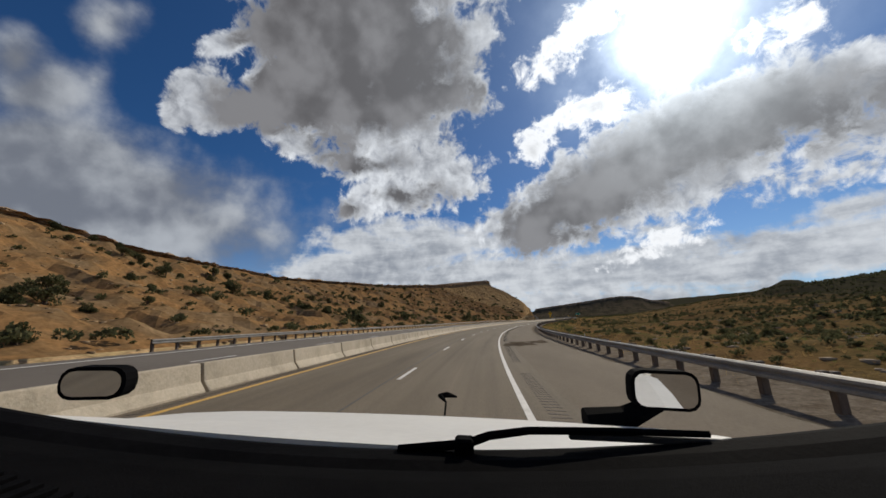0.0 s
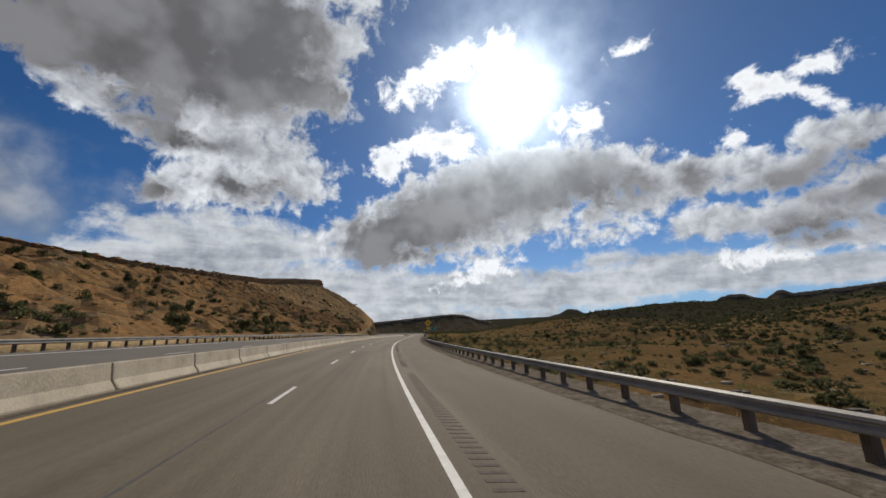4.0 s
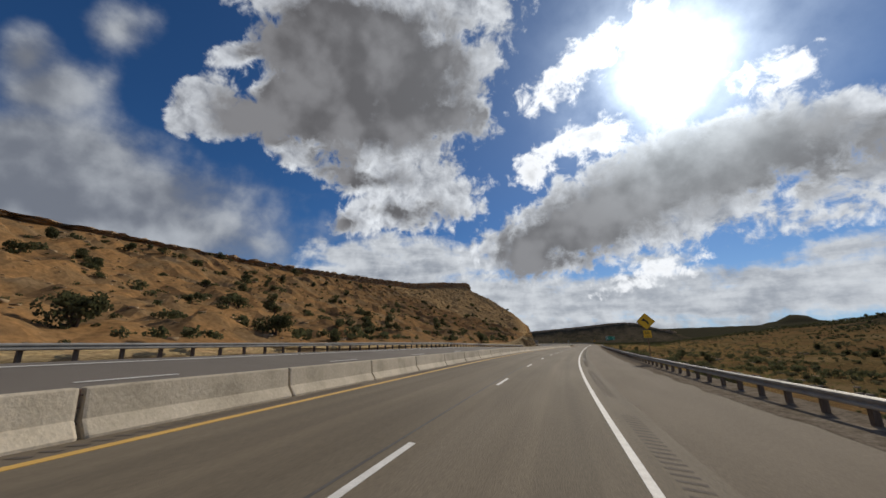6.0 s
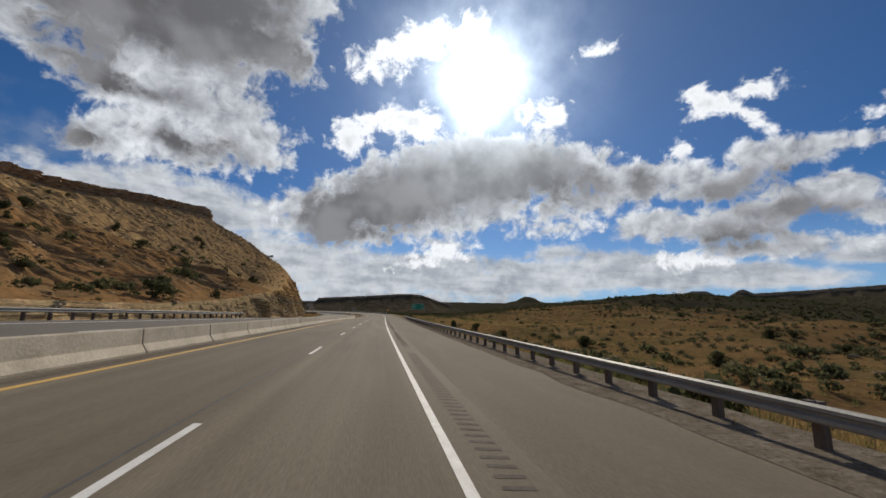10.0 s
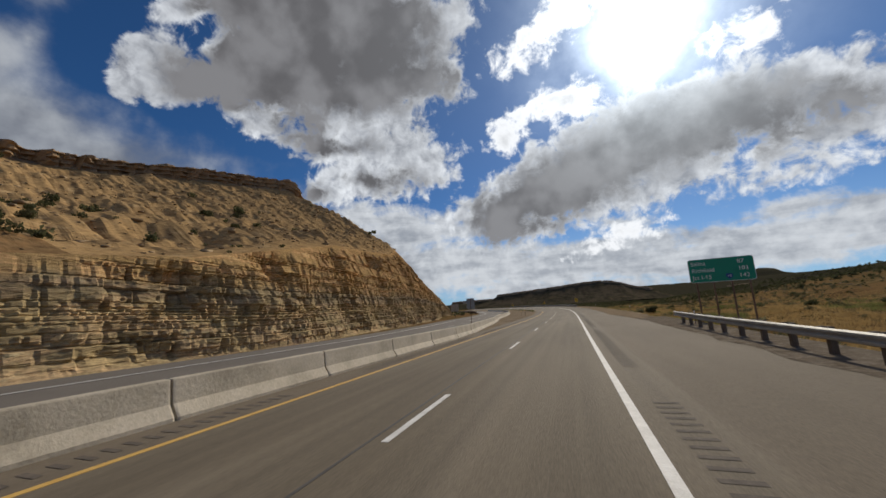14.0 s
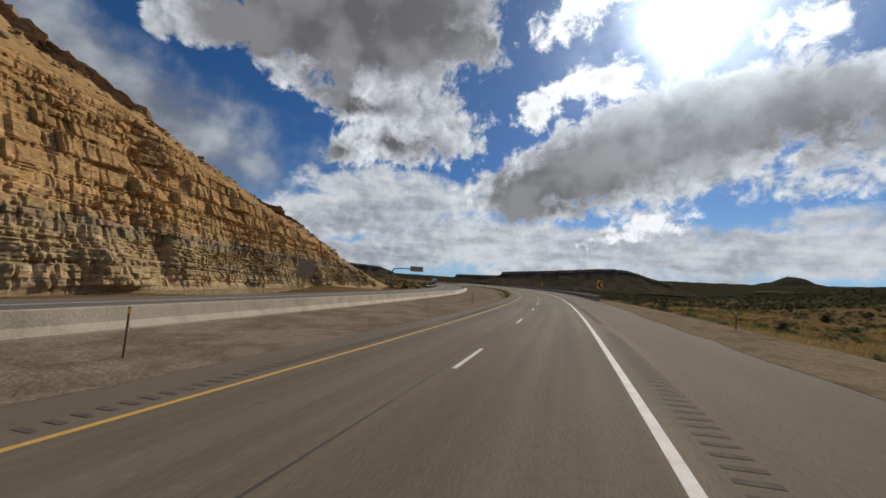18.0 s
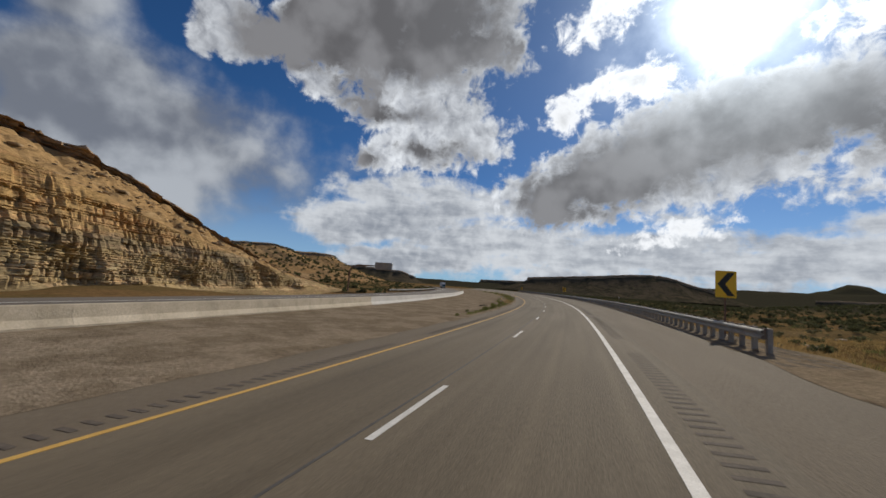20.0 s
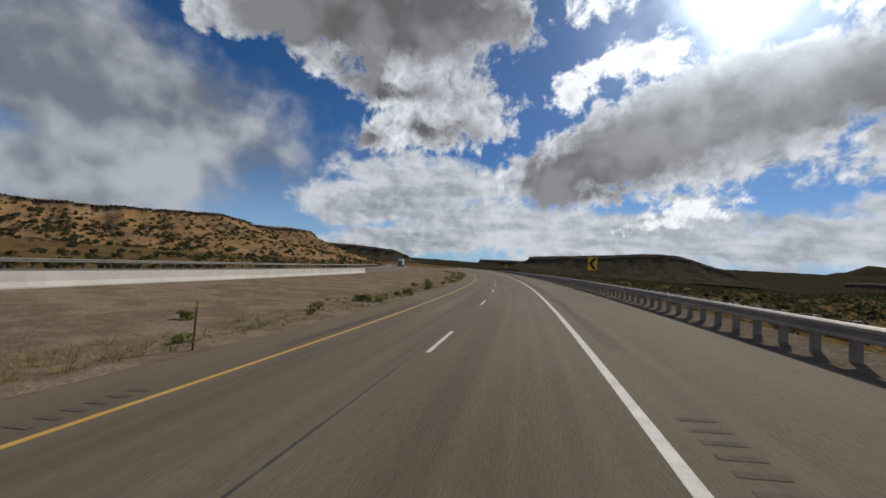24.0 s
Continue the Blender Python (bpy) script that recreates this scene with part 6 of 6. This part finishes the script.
    part("grille", box_bm(cx - 0.55, cx + 0.55, 2.28, 2.33, 0.62, 1.12, 0.02), M["galvanised"], t)
    part("bumper", box_bm(cx - 1.2, cx + 1.2, 2.1, 2.42, 0.32, 0.62, 0.06), M["hood"], t)
    part("frame_rail", box_bm(cx - 0.45, cx - 0.35, -4.6, 1.9, 0.55, 0.75, 0.01), M["sign_black"], t)
    part("frame_rail", box_bm(cx + 0.35, cx + 0.45, -4.6, 1.9, 0.55, 0.75, 0.01), M["sign_black"], t)
    for wx in (-1.05, 1.05):
        hub = empty("wheel", pose(cx + wx, 1.45, 0), "", "")
        hub.parent = t
        wheel(hub, 0.001 if wx > 0 else -0.001, 0)
        for yy in (-3.0, -4.2):
            hub = empty("wheel", pose(cx + wx * 0.9, yy, 0), "", "")
            hub.parent = t
            wheel(hub, 0.001 if wx > 0 else -0.001, 0, 0.5, 0.5)
    fender_mirror(t, -1.74, 1.5, 1.586, 17, 0.25, 0.135)
    fender_mirror(t, 0.80, 1.9, 1.573, -5, 0.30, 0.18)


own_truck()


# ---- a lorry on the far carriageway ----
def far_lorry(s):
    lat = float(np.interp(s, BARRIER_S, BARRIER_L)) - 4.6
    t = empty("semi_truck", road_pose(s, lat, -0.02, 180, lean=False), "white articulated lorry on the far carriageway", "truck")
    part("trailer", box_bm(-1.28, 1.28, -15.5, -2.2, 1.15, 4.05, 0.05), M["truck_white"], t, "plain white box trailer")
    part("cab", box_bm(-1.2, 1.2, -1.6, 0.9, 0.8, 3.3, 0.18), M["truck_white"], t)
    part("hood", box_bm(-1.05, 1.05, 0.8, 2.6, 0.7, 1.75, 0.2), M["teal_paint"], t, "blue-green hood")
    part("windscreen", box_bm(-1.0, 1.0, 0.86, 0.94, 1.85, 2.65, 0.03), M["dark_glass"], t)
    part("grille", box_bm(-0.55, 0.55, 2.56, 2.64, 0.8, 1.5, 0.02), M["galvanised"], t)
    part("bumper", box_bm(-1.2, 1.2, 2.35, 2.75, 0.35, 0.75, 0.06), M["galvanised"], t)
    for x in (-0.85, 0.85):
        part("headlight", box_bm(x - 0.15, x + 0.15, 2.5, 2.63, 0.95, 1.15, 0.03), M["sign_white"], t)
    for wx in (-1.0, 1.0):
        for yy in (1.6, -3.2, -4.4, -13.0, -14.2):
            hub = empty("wheel", pose(wx, yy, 0), "", "")
            hub.parent = t
            wheel(hub, 0.001 if wx > 0 else -0.001, 0, 0.5, 0.34)


far_lorry(690)


# ---- small things beside the road ----
def delineator(s, lat, label, h=1.25):
    g = ground_drop(s, lat) if lat > 6 else 0.0
    d = empty("delineator_post", road_pose(s, lat, g, random.uniform(-8, 8), lean=False), label, "marker post", "marker posts")
    part("post", box_bm(-0.03, 0.03, -0.012, 0.012, -0.2, h, 0.004), M["rust"], d)
    part("reflector", box_bm(-0.035, 0.035, -0.022, -0.013, h - 0.16, h - 0.03, 0.004), M["sign_yellow"] if lat < 0 else M["sign_white"], d, "small reflector")


for ds, dl in ((384.5, -10.2), (387.5, -11.4), (424, -11.0), (476, -9.9), (494, -10.8), (511.0, -9.6), (560, -13.0)):
    delineator(ds, dl, "thin brown marker post in the dusty median")
for ds, dl in ((30, 6.6), (112, 6.6), (232, 6.9), (326.5, 6.5), (352, 6.4), (402, 6.4), (475, 5.6), (560, 5.6)):
    delineator(ds, dl, "thin marker post behind the guardrail")


def stain(s0, s1, lat0, lat1, seed):
    """A dark burnt patch on the shoulder."""
    r_ = np.random.RandomState(seed)
    n = 40
    c_s, c_l = (s0 + s1) / 2, (lat0 + lat1) / 2
    ring = [1 + 0.22 * math.sin(6.2832 * 3 * k / n + seed) + 0.15 * math.sin(6.2832 * 7 * k / n) + r_.uniform(-0.1, 0.1) for k in range(n)]
    v, f = [road(c_s, c_l, 0.006)], []
    fs = (0.25, 0.5, 0.75, 1.0)
    for g in fs:
        for k in range(n):
            a = 2 * math.pi * k / n
            v.append(road(c_s + math.sin(a) * (s1 - s0) / 2 * ring[k] * g, c_l + math.cos(a) * (lat1 - lat0) / 2 * ring[k] * g, 0.006))
    f += [(0, 1 + k, 1 + (k + 1) % n) for k in range(n)]
    for j in range(len(fs) - 1):
        f += [(1 + j * n + k, 1 + (j + 1) * n + k, 1 + (j + 1) * n + (k + 1) % n, 1 + j * n + (k + 1) % n) for k in range(n)]
    ob = mesh_object("tar_stain", v, f, M["stain"])
    tagged(ob, "dark burnt patch on the asphalt shoulder", "stain", kind="structure")


M["stain"] = surface("burnt_asphalt", [(0.055, 0.044, 0.034), (0.135, 0.108, 0.080)], 0.8, 0.95, 0.0, 12.0, 0.3, gloss=0.0)
stain(30.0, 36.0, 0.4, 2.9, 3)
stain(33.0, 37.0, 2.6, 4.4, 5)


# ---- rumble strips, last ----
def rumble(lat, name_s):
    # each groove is a thin darker patch laid on the asphalt; no recess is cut
    gm = bpy.data.meshes.new("rumble_groove")
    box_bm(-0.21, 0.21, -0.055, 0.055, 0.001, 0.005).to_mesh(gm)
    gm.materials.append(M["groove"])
    holder = empty("rumble_strip", Matrix.Identity(4), name_s, "rumble strip", "rumble strips", "structure")
    v, f, n = [], [], 0
    for s in np.arange(0, 620, 0.31):
        if (s % 18.3) > 14.6:
            continue
        if 0 <= s and n < 300:
            shared("rumble_groove", gm, holder, road_pose(s, lat, 0.0))
            n += 1
        else:
            i = len(v)
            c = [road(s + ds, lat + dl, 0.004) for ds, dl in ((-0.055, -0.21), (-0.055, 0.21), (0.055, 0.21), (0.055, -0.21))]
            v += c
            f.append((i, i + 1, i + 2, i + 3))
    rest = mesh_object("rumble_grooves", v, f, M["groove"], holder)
    rest["kind"] = "stuff"


rumble(0.62, "milled rumble strip grooves beside the white edge line")
rumble(-7.95, "milled rumble strip grooves beside the yellow edge line")
